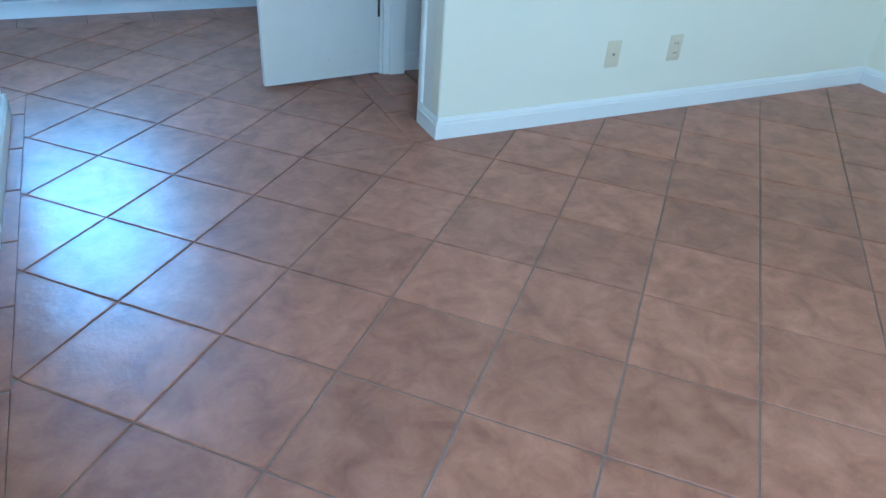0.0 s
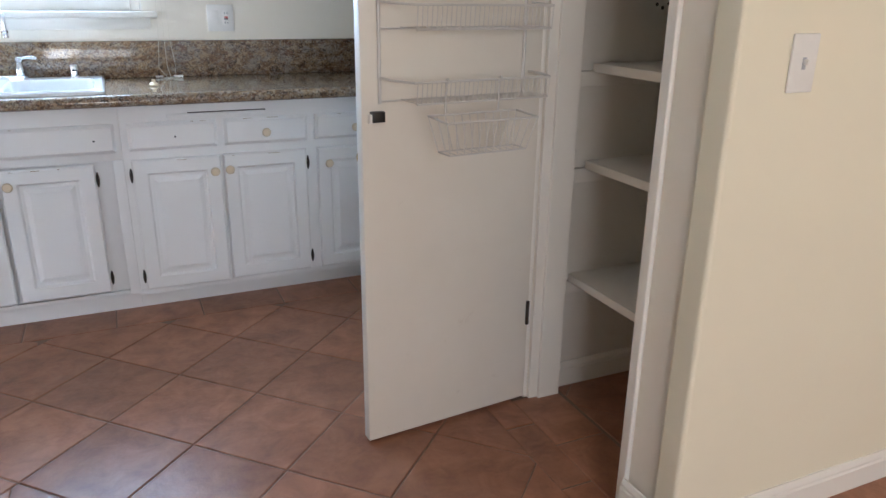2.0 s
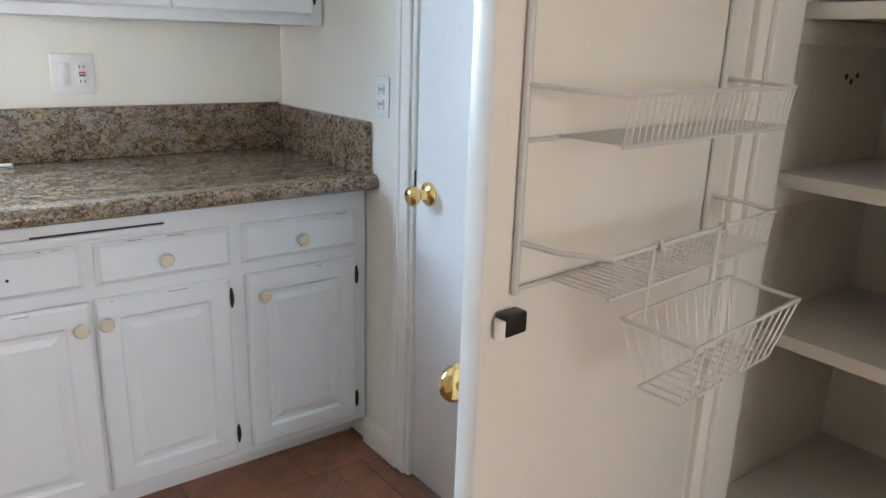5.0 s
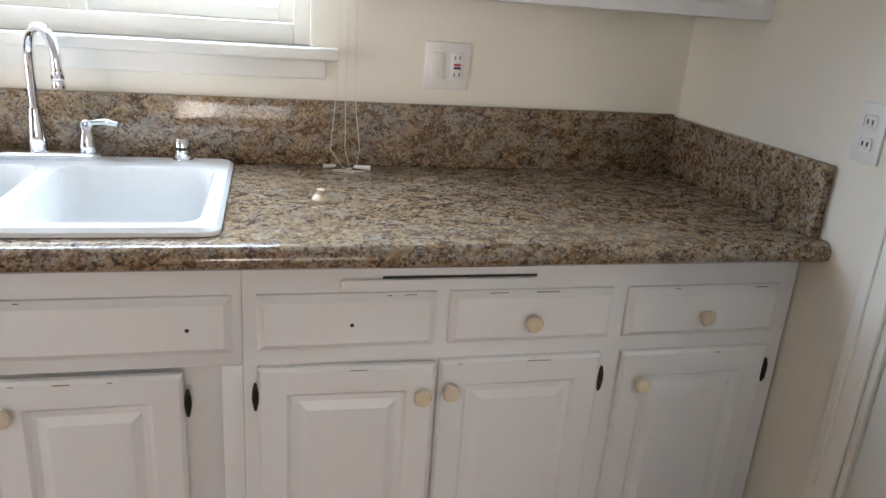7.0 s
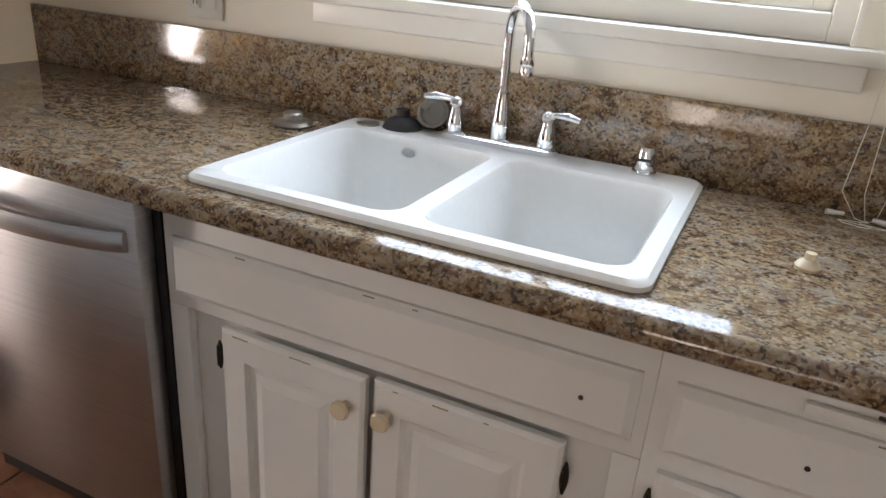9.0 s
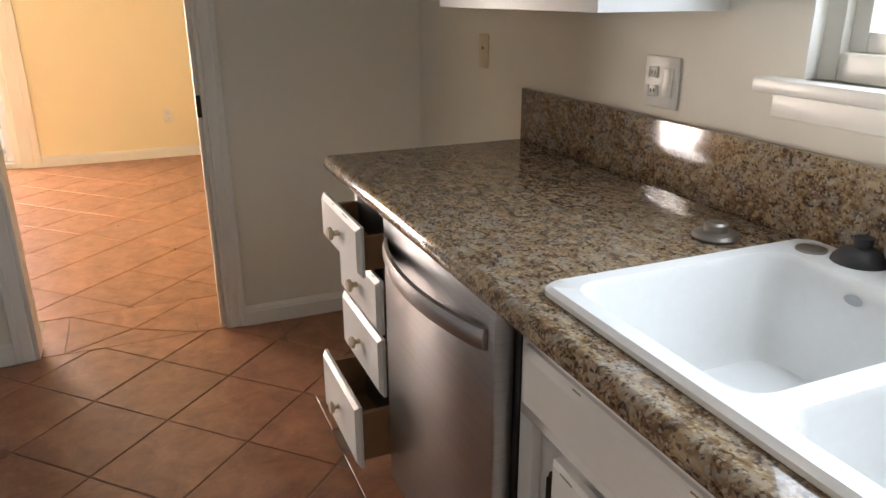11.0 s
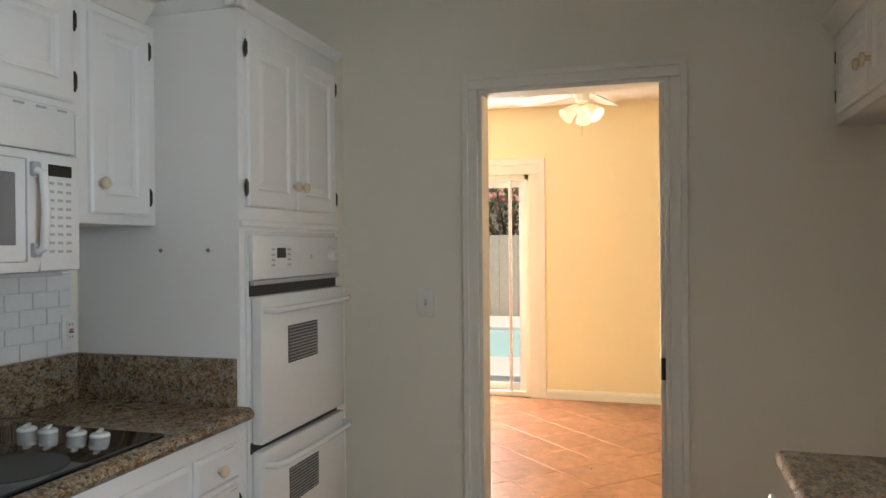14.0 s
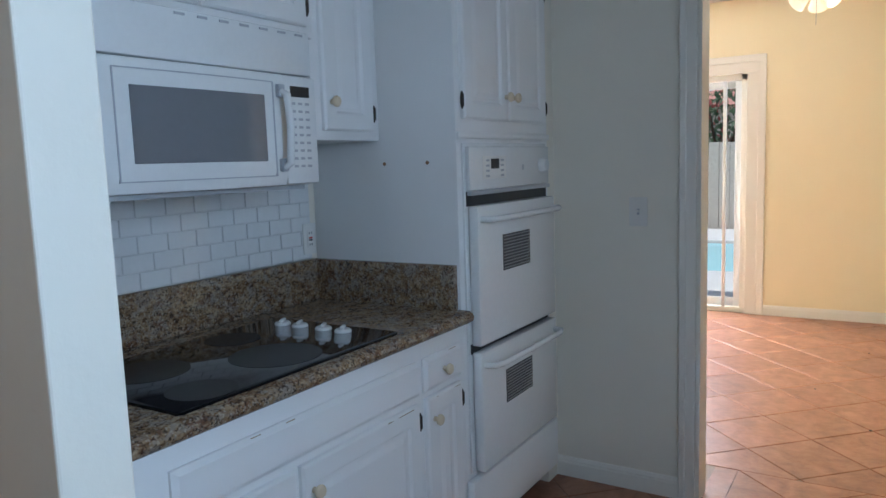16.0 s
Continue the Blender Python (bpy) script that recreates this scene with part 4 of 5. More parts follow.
ct = bmesh.new()
prof = [(YS + 0.003, CT - 0.042), (3.313, CT - 0.042), (3.326, CT - 0.034), (3.331, CT - 0.021), (3.326, CT - 0.008), (3.313, CT), (YS + 0.003, CT)]
loft(ct, [[Vector((x, a, b)) for a, b in prof] for x in (TX1 + 0.002, -0.51)])
top2 = solid("granite_worktop", ct, GRANITE, "polished brown speckled granite worktop under the cooktop", "countertop", org=(-1.2, 2.95, CT))
part("backsplash", B(TX1 + 0.024, -0.51, YS + 0.003, YS + 0.023, CT + 0.0005, 1.07, bev=0.002), GRANITE, top2)
part("side_splash", B(TX1 + 0.002, TX1 + 0.023, YS + 0.003, 3.27, CT + 0.0005, 1.068, bev=0.002), GRANITE, top2)

# cooktop
CK = (-1.61, -0.835, 2.785, 3.288)
ck = solid("cooktop", loft(bmesh.new(), [rounded(CK[0], CK[1], CK[2], CK[3], CT + 0.0005, 0.012, 3), rounded(CK[0], CK[1], CK[2], CK[3], CT + 0.007, 0.012, 3), rounded(CK[0] + 0.004, CK[1] - 0.004, CK[2] + 0.004, CK[3] - 0.004, CT + 0.009, 0.01, 3)]), COOKGLASS, "black glass electric cooktop with white knobs", "cooktop", org=(-1.1, 2.98, CT))
for x, y, r in ((-1.258, 3.14, 0.122), (-1.332, 2.893, 0.08), (-0.962, 3.205, 0.08), (-1.0, 2.955, 0.105)):
    part("burner", lathe(bmesh.new(), [(r, 0), (r, 0.0007), (0, 0.0007)], Matrix.Translation((x, y, CT + 0.009)), 40), BURNER, ck, "dark grey burner circle")
for y in (2.89, 2.962, 3.058, 3.134):
    k = part("knob", lathe(bmesh.new(), [(0.026, 0), (0.026, 0.004), (0.021, 0.009), (0, 0.01)], Matrix.Translation((-1.54, y, CT + 0.009)), 20), ENAMEL, ck, "white control knob")
    part("grip", placed(B(-0.021, 0.021, -0.007, 0.007, 0.009, 0.018, bev=0.004), Matrix.Translation((-1.54, y, CT + 0.009)) @ Matrix.Rotation(0.5, 4, "Z")), ENAMEL, k)

# subway tiles behind the cooktop
tp = thing("tile_backsplash", (-1.2, YS, 1.07), "white glazed subway tile backsplash", "backsplash", kind="structure")
part("grout_bed", B(-1.95, -0.51, YS, YS + 0.005, 1.071, 1.5), TGROUT, tp)
tw_, th_ = 0.102, 0.05
for row in range(8):
    z0 = 1.073 + row * (th_ + 0.003)
    x = -1.948 - (tw_ / 2 if row % 2 else 0)
    while x < -0.57:
        a, b = max(x, -1.948), min(x + tw_, -0.565)
        if b - a > 0.02:
            part("tile", B(a, b, YS + 0.004, YS + 0.0105, z0, min(z0 + th_, 1.5), bev=0.0015, seg=1), TILEW, tp, smooth=False)
        x += tw_ + 0.003
plate("wall_outlet", (-1.935, YS + 0.011, 1.147), (0, 1, 0), 0.07, 0.115, "white outlet with red and black buttons on the tiles", "outlet", [("gfci", 0, 0)])

# wall cabinets of the cooking run
SUY = 2.967
upper("wall_cabinet", TX1 + 0.001, -1.645, 1.496, UZ1, "white painted narrow wall cabinet beside the microwave", [(-1.94, -1.687, -1.718, -1.945)], y0=SUY, y1=YS + 0.002, flip=True)
upper("microwave_cabinet", -1.643, -0.51, 1.8, UZ1, "white painted wall cabinet over the microwave", [(-1.605, -1.215, -1.25, -1.61), (-1.205, -0.82, -1.17, -0.815)], y0=SUY + 0.02, y1=YS + 0.002, flip=True, kz=0.065)

# microwave with vent
MX0, MX1, MY, MZ0, MZ1 = -1.555, -0.862, 3.055, 1.362, 1.668
mw = thing("microwave_oven", ((MX0 + MX1) / 2, 2.9, MZ0), "white over-the-range microwave with a dark window", "microwave")
part("body", B(MX0, MX1, YS + 0.012, MY - 0.03, MZ0, 1.798, bev=0.004), ENAMEL, mw)
part("top_grille", B(MX0, MX1, MY - 0.0295, MY - 0.004, MZ1 + 0.006, 1.797, bev=0.006), ENAMEL, mw)
for i in range(7):
    x = MX0 + 0.03 + i * 0.068
    part("vent_slot", B(x, x + 0.03, MY - 0.0042, MY - 0.002, 1.783, 1.789), GREY_P, mw)
md = bmesh.new()
cols = []
for i in range(13):
    x = -1.42 + (MX1 + 1.42) * i / 12
    bow = 0.022 * (1 - ((x - (MX0 + MX1) / 2) / 0.38) ** 2)
    cols.append((x, MY + max(bow, 0)))
loft(md, [[Vector((x, MY - 0.029, MZ0 + 0.004)), Vector((x, y - 0.012, MZ0 + 0.004)), Vector((x, y, MZ0 + 0.04)), Vector((x, y, MZ1 - 0.012)), Vector((x, y - 0.008, MZ1)), Vector((x, MY - 0.029, MZ1))] for x, y in cols])
mdo = part("door", md, ENAMEL, mw)
part("window", loft(bmesh.new(), [[Vector((x, y + d, z)) for d, z in ((0.0, 1.432), (0.002, 1.434), (0.002, 1.606), (0.0, 1.608))] for x, y in [(-1.338 + 0.398 * i / 8, MY + 0.022 * (1 - ((-1.338 + 0.398 * i / 8 - (MX0 + MX1) / 2) / 0.38) ** 2)) for i in range(9)]]), MWGLASS, mdo, "dark grey window")
for a, b, z0, z1 in ((-1.375, -1.37, 1.39, 1.645), (-0.905, -0.901, 1.39, 1.645)):
    yb = MY + 0.022 * (1 - ((a - (MX0 + MX1) / 2) / 0.38) ** 2)
    part("window_border", B(a, b, yb - 0.004, yb + 0.0012, z0, z1), GREY_P, mdo)
for z in (1.39, 1.643):
    part("window_border", loft(bmesh.new(), [[Vector((x, y - 0.003, z)), Vector((x, y + 0.0012, z)), Vector((x, y + 0.0012, z + 0.003)), Vector((x, y - 0.003, z + 0.003))] for x, y in [(-1.372 + 0.47 * i / 8, MY + 0.022 * (1 - ((-1.372 + 0.47 * i / 8 - (MX0 + MX1) / 2) / 0.38) ** 2)) for i in range(9)]]), GREY_P, mdo)
hd = part("handle", tube(bmesh.new(), [(-1.396, MY + 0.012, 1.625), (-1.399, MY + 0.045, 1.61), (-1.399, MY + 0.052, 1.52), (-1.399, MY + 0.045, 1.425), (-1.396, MY + 0.012, 1.41)], 0.011, 10), ENAMEL, mdo, "white curved handle")
for z in (1.622, 1.42):
    part("handle_mount", B(-1.41, -1.384, MY + 0.01, MY + 0.03, z - 0.018, z + 0.018, bev=0.005), GREY_P, hd)
cpn = part("control_panel", B(MX0, -1.424, MY - 0.029, MY + 0.008, MZ0 + 0.004, MZ1, bev=0.006), ENAMEL, mw)
part("display", B(-1.526, -1.45, MY + 0.008, MY + 0.0095, 1.61, 1.64), BLACK, cpn, "dark display")
for r in range(9):
    for c in range(3):
        x, z = -1.516 + c * 0.028, 1.592 - r * 0.022
        part("button", B(x - 0.008, x + 0.008, MY + 0.008, MY + 0.009, z - 0.0035, z + 0.0035), GREY_P, cpn)
part("underside", B(MX0 + 0.02, MX1 - 0.02, YS + 0.02, MY - 0.035, MZ0 - 0.012, MZ0 - 0.0005), GREY_P, mw)

# oven tower
ot = thing("oven_cabinet", (-2.35, 2.95, 0), "tall white painted oven cabinet with two upper doors", "cabinet", "cooking run cabinets")
part("body", B(TX0, TX1, YS + 0.002, TFY, 0.1, 2.19, bev=0.002), CAB, ot)
# Toe kick coloured dark to carry the shade under the base panel.
part("toe_kick", B(TX0, TX1, YS + 0.002, TFY - 0.06, 0, 0.099), RECESS_SHADE, ot)
part("base_panel", B(TX0 + 0.002, TX1 - 0.002, TFY + 0.0005, TFY + 0.03, 0.1, 0.305, bev=0.004), CAB, ot)
tm = Matrix.Translation((0, TFY, 0)) @ Matrix.Rotation(math.pi, 4, "Z")
cab_front(ot, 2.02, 2.345, 1.555, 2.125, tm, (2.318, 1.64), 2.013)
cab_front(ot, 2.353, 2.68, 1.555, 2.125, tm, (2.38, 1.64), 2.687)
part("rail_moulding", B(TX0, TX1, TFY + 0.0005, TFY + 0.012, 1.49, 1.512, bev=0.004), CAB, ot)
part("crown", loft(bmesh.new(), [[Vector((x, TFY + a, 2.19 + b)) for a, b in ((-0.03, 0), (0.004, 0), (0.024, 0.028), (0.024, 0.036), (-0.03, 0.036))] for x in (TX0 - 0.01, TX1 + 0.024)]), CAB, ot, smooth=False)
part("crown_side", loft(bmesh.new(), [[Vector((TX1 + a, y, 2.19 + b)) for a, b in ((-0.03, 0), (0.004, 0), (0.023, 0.028), (0.023, 0.0355), (-0.03, 0.0355))] for y in (SUY, TFY + 0.02)]), CAB, ot, smooth=False)
for y in (2.985, 3.165):
    part("screw_mark", lathe(bmesh.new(), [(0.007, 0), (0.006, 0.003), (0, 0.004)], aim((TX1, y, 1.414), (1, 0, 0)), 10), RAWWOOD, ot)
solid("crown_trim", loft(bmesh.new(), [[Vector((x, SUY + a, UZ1 + b)) for a, b in ((-0.02, 0), (0.006, 0), (0.045, 0.05), (0.045, 0.06), (-0.02, 0.06))] for x in (TX1 + 0.05, -0.51)]), TRIM, "white crown moulding on wall cabinets", "trim", kind="structure", smooth=False)

ov = thing("double_oven", (-2.345, 3.1, 0.31), "white built-in double wall oven with louvred windows", "oven")
OX0, OX1 = -2.675, -2.025
part("trim_frame", B(OX0 - 0.012, OX1 + 0.012, TFY + 0.0005, TFY + 0.008, 0.325, 1.475, bev=0.002), ENAMEL, ov)
pan = part("control_panel", B(OX0, OX1, TFY + 0.0085, TFY + 0.026, 1.315, 1.462, bev=0.004), ENAMEL, ov)
part("keypad", B(-2.29, -2.115, TFY + 0.026, TFY + 0.0275, 1.35, 1.43, bev=0.001), PLASTIC, pan)
part("display", B(-2.235, -2.175, TFY + 0.0275, TFY + 0.0285, 1.385, 1.42), BLACK, pan, "black display")
for i in range(4):
    for j in (-1, 1):
        part("button", B(-2.205 + j * 0.055 - 0.012, -2.205 + j * 0.055 + 0.012, TFY + 0.0275, TFY + 0.0282, 1.357 + i * 0.018, 1.364 + i * 0.018), GREY_P, pan)
part("dial", lathe(bmesh.new(), [(0.028, 0), (0.028, 0.01), (0.022, 0.026), (0, 0.027)], aim((-2.6, TFY + 0.026, 1.39), (0, 1, 0)), 22), ENAMEL, pan, "white dial")
part("indicator", B(-2.44, -2.428, TFY + 0.026, TFY + 0.027, 1.375, 1.395), GREY_P, pan)
# Vent recess drawn as a dark sheet, its shade in the colour.
part("vent", B(OX0, OX1, TFY + 0.0085, TFY + 0.012, 1.262, 1.312), RECESS_SHADE, ov, "dark vent slot")
part("vent_lip", B(OX0, OX1, TFY + 0.0125, TFY + 0.03, 1.298, 1.313, bev=0.002), GREY_P, ov)
# Dark sheet in place of the shade between the oven doors.
part("gap", B(OX0, OX1, TFY + 0.0085, TFY + 0.012, 0.75, 0.785), RECESS_SHADE, ov)


def oven_door(z0, z1, wz0, wz1):
    d = part("oven_door", B(OX0 + 0.004, OX1 - 0.004, TFY + 0.0125, TFY + 0.05, z0, z1, bev=0.006), ENAMEL, ov)
    w = part("window", B(-2.43, -2.205, TFY + 0.05, TFY + 0.0512, wz0, wz1, bev=0.0005), OVENGLASS, d, "dark louvred window")
    for i in range(11):
        z = wz0 + 0.008 + (wz1 - wz0 - 0.016) * i / 10
        part("louvre", B(-2.424, -2.211, TFY + 0.0512, TFY + 0.0522, z - 0.002, z + 0.002), LOUVRE, w)
    zz = z1 - 0.045
    part("handle", tube(bmesh.new(), [(-2.05, TFY + 0.05, zz), (-2.06, TFY + 0.085, zz), (-2.1, TFY + 0.098, zz), (-2.35, TFY + 0.102, zz), (-2.6, TFY + 0.098, zz), (-2.64, TFY + 0.085, zz), (-2.65, TFY + 0.05, zz)], 0.011, 10), ENAMEL, d, "white bar handle")


oven_door(0.78, 1.262, 1.02, 1.15)
oven_door(0.33, 0.757, 0.53, 0.655)

# ---- dining room: patio door, fan ----
sd = thing("window_2", (XD, 2.6, 0), "white framed sliding glass patio door", "patio door", kind="structure")
ff = bmesh.new()
for b in ((SY0, SY0 + 0.05, 0.03, SH), (SY1 - 0.05, SY1, 0.03, SH), (SY0, SY1, SH - 0.05, SH), (SY0, SY1, 0.0, 0.045)):
    box(ff, XD - 0.12, XD - 0.02, b[0], b[1], b[2], b[3], bev=0.004)
part("frame", ff, TRIM, sd)
for y0, y1, dx in ((SY0 + 0.05, 2.68, -0.06), (2.6, SY1 - 0.05, -0.095)):
    pf = bmesh.new()
    for b in ((y0, y0 + 0.06, 0.045, SH - 0.05), (y1 - 0.06, y1, 0.045, SH - 0.05), (y0 + 0.06, y1 - 0.06, 0.045, 0.12), (y0 + 0.06, y1 - 0.06, SH - 0.11, SH - 0.05)):
        box(pf, XD + dx - 0.015, XD + dx + 0.015, b[0], b[1], b[2], b[3], bev=0.003)
    s = part("panel", pf, ALUM, sd)
    g = part("pane", B(XD + dx - 0.003, XD + dx + 0.003, y0 + 0.058, y1 - 0.058, 0.118, SH - 0.108), GLASS, s)
    g.visible_shadow = False
part("mullion", B(XD - 0.045, XD - 0.02, 3.22, 3.25, 0.045, SH - 0.05, bev=0.003), ALUM, sd)

fx, fy, FZ = -5.0, 4.07, 2.59
fan = thing("ceiling_fan", (fx, fy, HD), "white ceiling fan with lit frosted glass shades", "ceiling fan")
part("canopy", lathe(bmesh.new(), [(0, 0), (0.07, 0), (0.065, -0.03), (0.02, -0.05), (0.018, -0.06)], Matrix.Translation((fx, fy, HD)), 24), ENAMEL, fan)
part("rod", tube(bmesh.new(), [(fx, fy, HD - 0.05), (fx, fy, FZ - 0.06)], 0.012, 12), ENAMEL, fan)
part("motor", lathe(bmesh.new(), [(0.02, 0), (0.1, -0.012), (0.11, -0.04), (0.09, -0.075), (0.05, -0.085), (0.045, -0.13), (0.0, -0.14)], Matrix.Translation((fx, fy, FZ - 0.055)), 28), ENAMEL, fan)
for i in range(5):
    a = radians(20 + 72 * i)
    m = Matrix.Translation((fx, fy, FZ - 0.115)) @ Matrix.Rotation(a, 4, "Z") @ Matrix.Rotation(radians(10), 4, "X")
    part("blade", placed(loft(bmesh.new(), [[Vector((x, -w, 0)), Vector((x, w, 0)), Vector((x, w, 0.007)), Vector((x, -w, 0.007))] for x, w in ((0.13, 0.04), (0.2, 0.058), (0.55, 0.065), (0.6, 0.055))]), m), ENAMEL, fan)
for i, lit in enumerate((False, True, False)):
    a = radians(-60 + 120 * i)
    d = Vector((math.cos(a) * 0.75, math.sin(a) * 0.75, -0.65)).normalized()
    p = Vector((fx, fy, FZ - 0.185)) + 0.05 * d
    part("shade", lathe(bmesh.new(), [(0.022, 0), (0.03, 0.02), (0.042, 0.07), (0.058, 0.115), (0.055, 0.115), (0.04, 0.07), (0.027, 0.02), (0.02, 0.004)], aim(p, d), 20), SHADE, fan, "lit frosted glass shade")
part("pull_chain", tube(bmesh.new(), [(fx, fy, FZ - 0.19), (fx, fy, FZ - 0.42)], 0.002, 5), STEEL_DULL, fan)

for x, y in ((-4.6, 4.15), (-5.6, 4.4), (-4.0, 4.45)):
    solid("floor_debris", lathe(bmesh.new(), [(0, 0), (0.008, 0), (0.006, 0.004), (0, 0.005)], Matrix.Translation((x, y, 0)), 7), BLACK, "tiny dark crumb of dirt on the tiles", "debris", "floor crumbs")

# ---- outdoors ----
solid("ground", B(-400, 400, -400, 400, -0.5, -0.16), GROUND, "dry brown earth", "ground", kind="structure", smooth=False)
solid("patio", B(-9.2, XD - 0.15, -4, 9, -0.159, -0.03, bev=0.01), CONC, "pale sunlit concrete patio", "pavement", kind="structure")
pl = solid("water", B(-12.6, -9.25, -4, 8, -0.155, -0.09), POOL, "turquoise swimming pool water", "water", kind="structure")
solid("pavement", B(-14.6, -12.65, -4, 9, -0.159, -0.04, bev=0.01), CONC, "pale concrete pool edge", "pavement", kind="structure")
fe = thing("fence", (-14.8, 2, -0.16), "weathered brown board fence", "fence")
for i in range(60):
    y = -4 + i * 0.2
    part("board", B(-14.82, -14.79, y, y + 0.192, -0.16, 1.62 + 0.02 * random.random(), bev=0.003, seg=1), FENCE, fe, smooth=False)
random.seed(9)


def tree(p, h, label, leafmats, r):
    t = thing("tree", p, label, "tree")
    p = Vector(p)
    tb = tube(bmesh.new(), [p, p + Vector((0.1, 0.05, h * 0.4)), p + Vector((0.0, 0.2, h * 0.7))], 0.1, 8, [0.12, 0.09, 0.04])
    for i in range(6):
        a = i * 1.05
        tube(tb, [p + Vector((0.08, 0.05, h * 0.4)), p + Vector((math.cos(a) * r * 0.4, math.sin(a) * r * 0.4, h * 0.62)), p + Vector((math.cos(a) * r * 0.8, math.sin(a) * r * 0.8, h * 0.8))], 0.03, 6, [0.05, 0.03, 0.012])
    part("trunk", tb, BARK, t)
    for mname, mat, n in leafmats:
        bm = bmesh.new()
        for i in range(n):
            a, b, q = random.uniform(0, 6.28), random.uniform(-1, 1), random.random() ** 0.4
            lump = 0.75 + 0.35 * math.sin(3 * a + 2 * b)
            c = p + Vector((math.cos(a) * math.sqrt(1 - b * b) * r * q * lump, math.sin(a) * math.sqrt(1 - b * b) * r * q * lump, h * 0.72 + b * r * 0.75 * q))
            mm = Matrix.Translation(c) @ Euler((random.uniform(0, 6), random.uniform(0, 6), random.uniform(0, 6))).to_matrix().to_4x4()
            s = random.uniform(0.05, 0.1)
            vs = [bm.verts.new(mm @ Vector(v)) for v in ((-s, 0, 0), (0, -s * 0.5, 0.01), (s, 0, 0), (0, s * 0.5, 0.01))]
            bm.faces.new(vs)
        part(mname, bm, mat, t, smooth=False)


tree((-16.6, 1.2, -0.16), 3.4, "leafy green tree with red blossoms by the fence", [("crown", LEAF, 650), ("blossoms", BLOSSOM, 120)], 1.3)
tree((-16.8, 4.4, -0.16), 3.2, "leafy green tree by the fence", [("crown", LEAF, 600), ("blossoms", BLOSSOM, 60)], 1.2)
hs = thing("house", (-24, 2.2, -0.16), "pale neighbouring house with a reddish tile roof", "house")
part("wall", B(-27, -21, -2, 6.5, -0.16, 2.7), BRICKP, hs, smooth=False)
part("roof", loft(bmesh.new(), [[Vector((-20.6, y, 2.7)), Vector((-24, y, 4.4)), Vector((-27.4, y, 2.7))] for y in (-2.5, 7)]), ROOFT, hs, "reddish tile roof", smooth=False)
bw = thing("block_wall", (-0.3, 7.6, -0.16), "cream painted block garden wall in sunlight", "wall", kind="structure")
part("core", B(-4, 4, 7.61, 7.75, -0.16, 2.3), BRICKP, bw)
for r in range(12):
    for c in range(-7, 7):
        x = c * 0.41 + (0.2 if r % 2 else 0)
        part("block", B(x, x + 0.4, 7.59, 7.6095, -0.16 + r * 0.205, 0.035 + r * 0.205, bev=0.004, seg=1), BRICKP, bw, smooth=False)

# ---- floor: slab, diagonal tiles and straight border pieces ----
fl = solid("floor", boxes((XD - 0.14, 3.75, -2.1, 7.2, -0.12, -0.0035)), GROUT, "terracotta tile floor laid diagonally with brown grout", "floor", kind="structure", smooth=False)
GP, GX, GY = 0.2305, 0.363, 3.85
GJ = 0.0035
RECTS = ((-0.342, 3.62, -2.0, LY - 0.01), (-0.342, 1.036, LY - 0.01, 4.805), (-2.84, -0.342, 3.632, 4.805), (-2.84, -0.508, 3.2, 3.632), (1.32, 1.8, 2.94, 3.73), (-2.84, -1.9, 4.805, 5.49))
DINING = ((-6.63, -3.225, 0.4, 7.1),)


def clip_rect(poly, r):
    for ax, lim, sg in ((0, r[0], 1), (0, r[1], -1), (1, r[2], 1), (1, r[3], -1)):
        out = []
        for i, a in enumerate(poly):
            b = poly[(i + 1) % len(poly)]
            da, db = sg * (a[ax] - lim), sg * (b[ax] - lim)
            if da >= 0:
                out.append(a)
            if (da > 0 > db) or (da < 0 < db):
                f = da / (da - db)
                out.append((a[0] + f * (b[0] - a[0]), a[1] + f * (b[1] - a[1])))
        poly = out
        if len(poly) < 3:
            return []
    return poly


def tile_mesh(poly, name="tile"):
    """A tile with a soft chamfer, about the middle of its outline."""
    cx, cy = sum(p[0] for p in poly) / len(poly), sum(p[1] for p in poly) / len(poly)

    def ring(k, z):
        out = []
        for p in poly:
            d = Vector((p[0] - cx, p[1] - cy))
            l = max(d.length, 0.01)
            d *= max(1 - k / l, 0.1)
            out.append(Vector((d.x, d.y, z)))
        return out

    bm = loft(bmesh.new(), [ring(GJ, -0.0034), ring(GJ, -0.0018), ring(GJ + 0.004, 0.0)], cap0=False)
    me = finish(bm, name, False)
    me.materials.append(TERRA)
    return me, cx, cy


def lay(me, cx, cy):
    ob = new("tile", me)
    ob.location = (cx, cy, 0)
    ob.parent = fl


def inside(p, rects):
    return any(r[0] <= p[0] <= r[1] and r[2] <= p[1] <= r[3] for r in rects)


def wholly(poly, rects):
    return all(inside((a[0] + (b[0] - a[0]) * k / 8, a[1] + (b[1] - a[1]) * k / 8), rects) for a, b in zip(poly, poly[1:] + poly[:1]) for k in range(8))


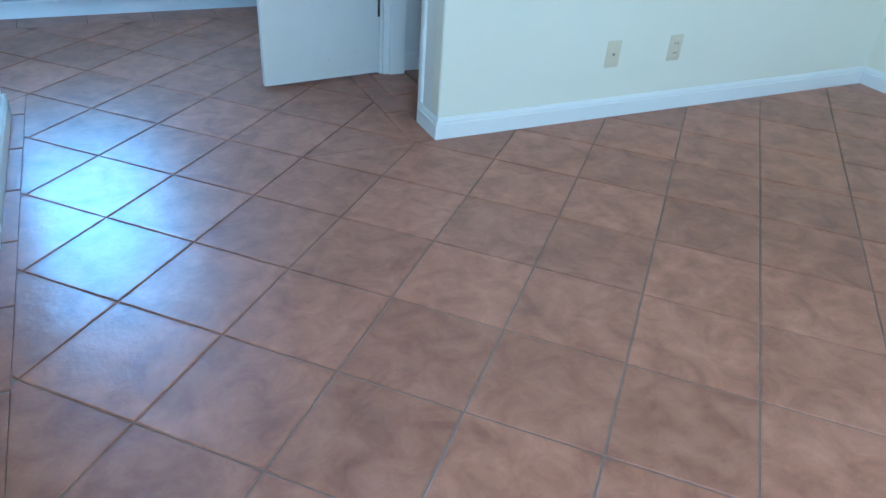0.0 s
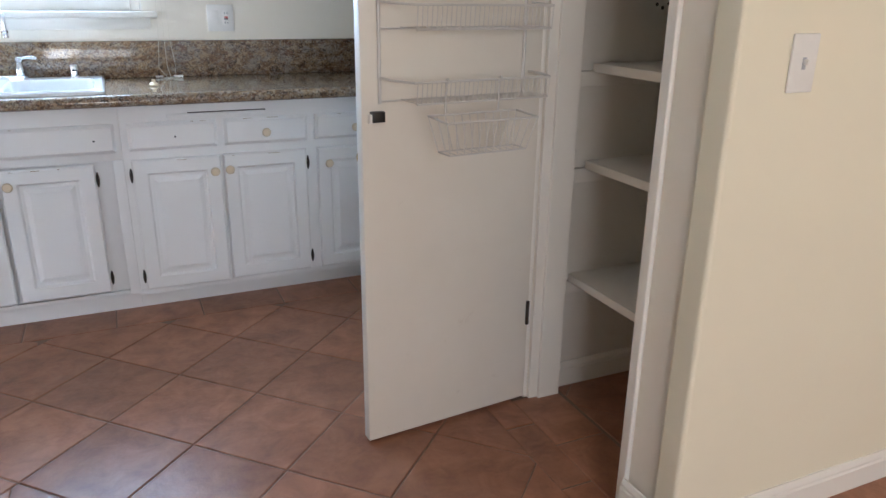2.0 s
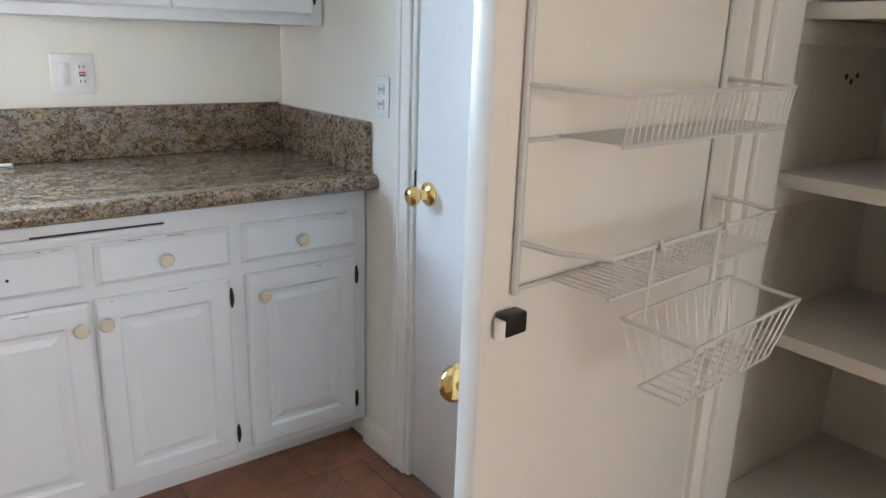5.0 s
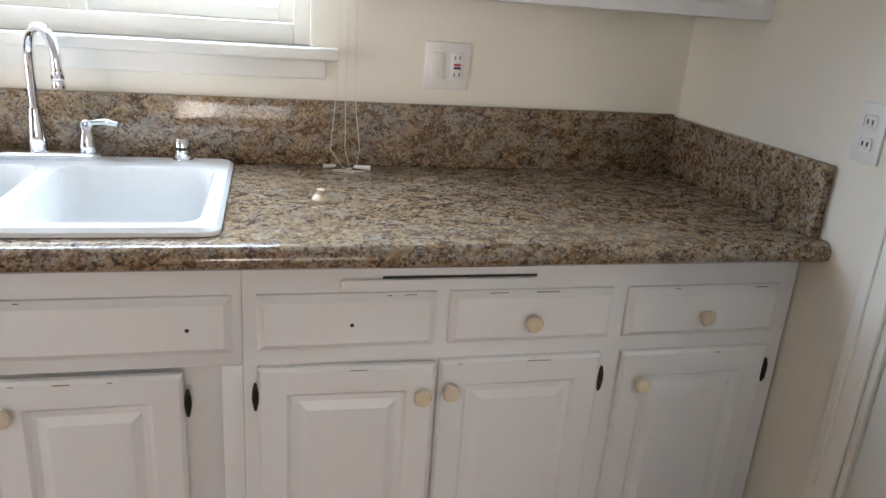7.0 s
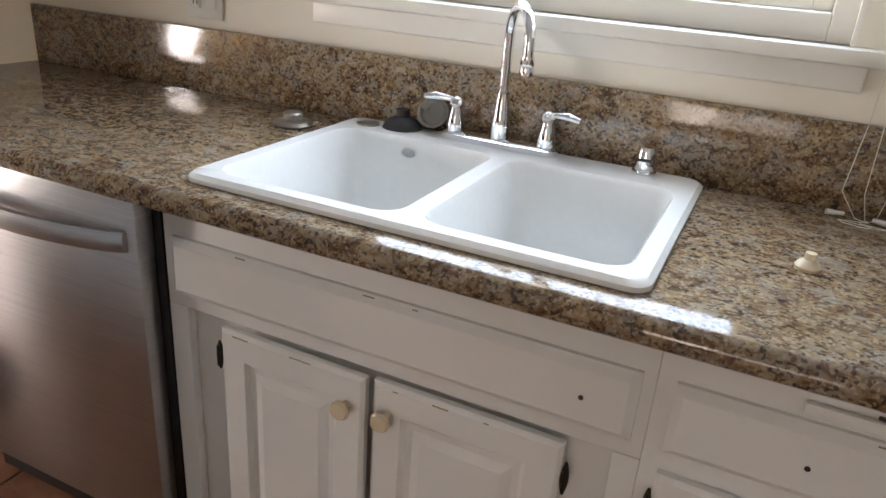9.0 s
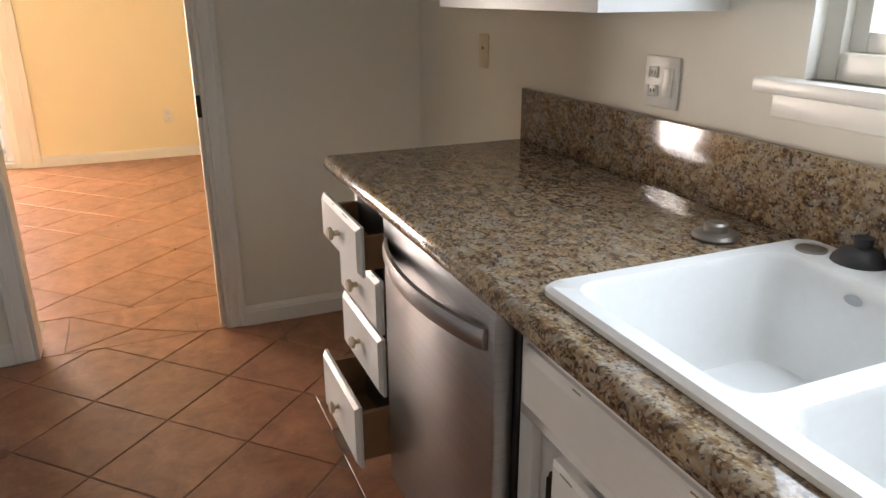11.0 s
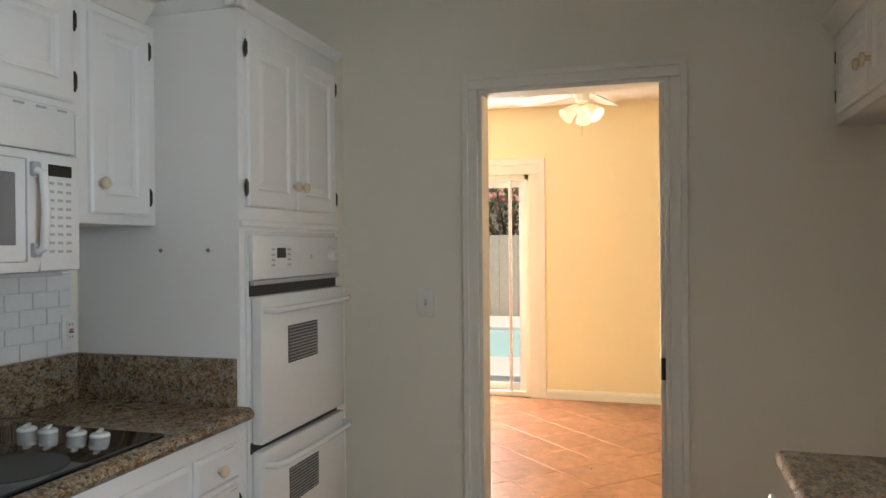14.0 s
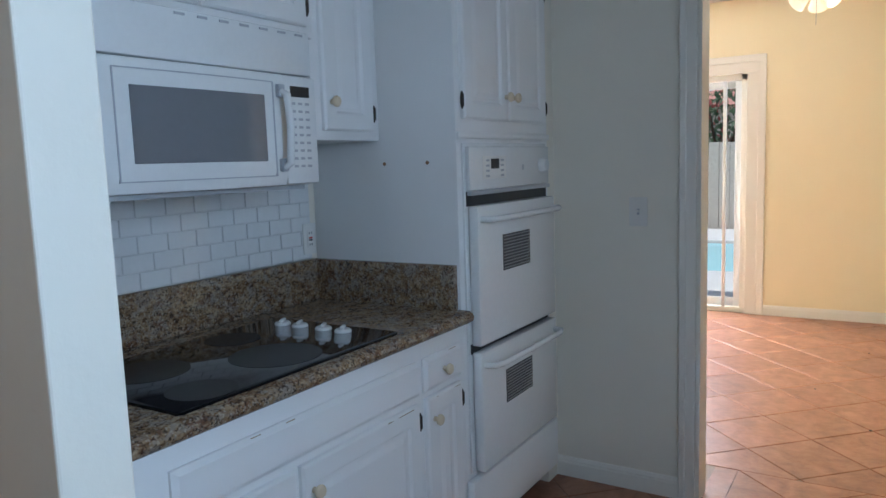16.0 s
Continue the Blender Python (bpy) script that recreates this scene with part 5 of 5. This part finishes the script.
def diagonal(rects, gp, gx, gy):
    """Lays square tiles on the diagonal, cut to the rectangles."""
    full = None
    for i in range(-18, 18):
        for j in range(-26, 18):
            if (i + j) % 2:
                continue
            x, y = gx + gp * i, gy + gp * j
            poly = [(x + gp, y), (x, y + gp), (x - gp, y), (x, y - gp)]
            if wholly(poly, rects) and inside((x, y), rects):
                if full is None:
                    full = tile_mesh(poly)[0]
                lay(full, x, y)
                continue
            for r in rects:
                q = clip_rect(poly, r)
                if len(q) > 2:
                    area = abs(sum(q[k][0] * q[(k + 1) % len(q)][1] - q[(k + 1) % len(q)][0] * q[k][1] for k in range(len(q)))) / 2
                    if area > 0.0015:
                        lay(*tile_mesh(q))


diagonal(RECTS, GP, GX, GY)
diagonal(DINING, 0.253, -4.507, 4.205)


def strip(x0, x1, y0, y1, along, step=0.34):
    n = max(1, round(((x1 - x0) if along == "x" else (y1 - y0)) / step))
    for k in range(n):
        if along == "x":
            a, b = x0 + (x1 - x0) * k / n, x0 + (x1 - x0) * (k + 1) / n
            lay(*tile_mesh([(b, y0), (b, y1), (a, y1), (a, y0)]))
        else:
            a, b = y0 + (y1 - y0) * k / n, y0 + (y1 - y0) * (k + 1) / n
            lay(*tile_mesh([(x1, a), (x1, b), (x0, b), (x0, a)]))


strip(-0.388, -0.342, -2.0, 3.632, "y")
strip(1.036, 1.136, LY - 0.01, 4.805, "y")
strip(1.136, 1.31, 3.148, 3.7, "y")
strip(1.136, 1.2, 3.8, 4.805, "y")
strip(-1.758, 1.292, 4.805, 5.0, "x", 0.339)
strip(-3.225, -2.84, 3.862, 3.96, "y", 0.2)
strip(-3.225, -2.84, 4.47, 4.602, "y", 0.2)
TM = (-2.985, 4.215)
lay(*tile_mesh([(-2.84, 3.96), (-2.84, 4.47), TM]))
lay(*tile_mesh([(-2.84, 3.96), TM, (-3.225, 3.96)]))
lay(*tile_mesh([(-2.84, 4.47), (-3.225, 4.47), TM]))
lay(*tile_mesh([(-3.225, 3.96), TM, (-3.225, 4.47)]))
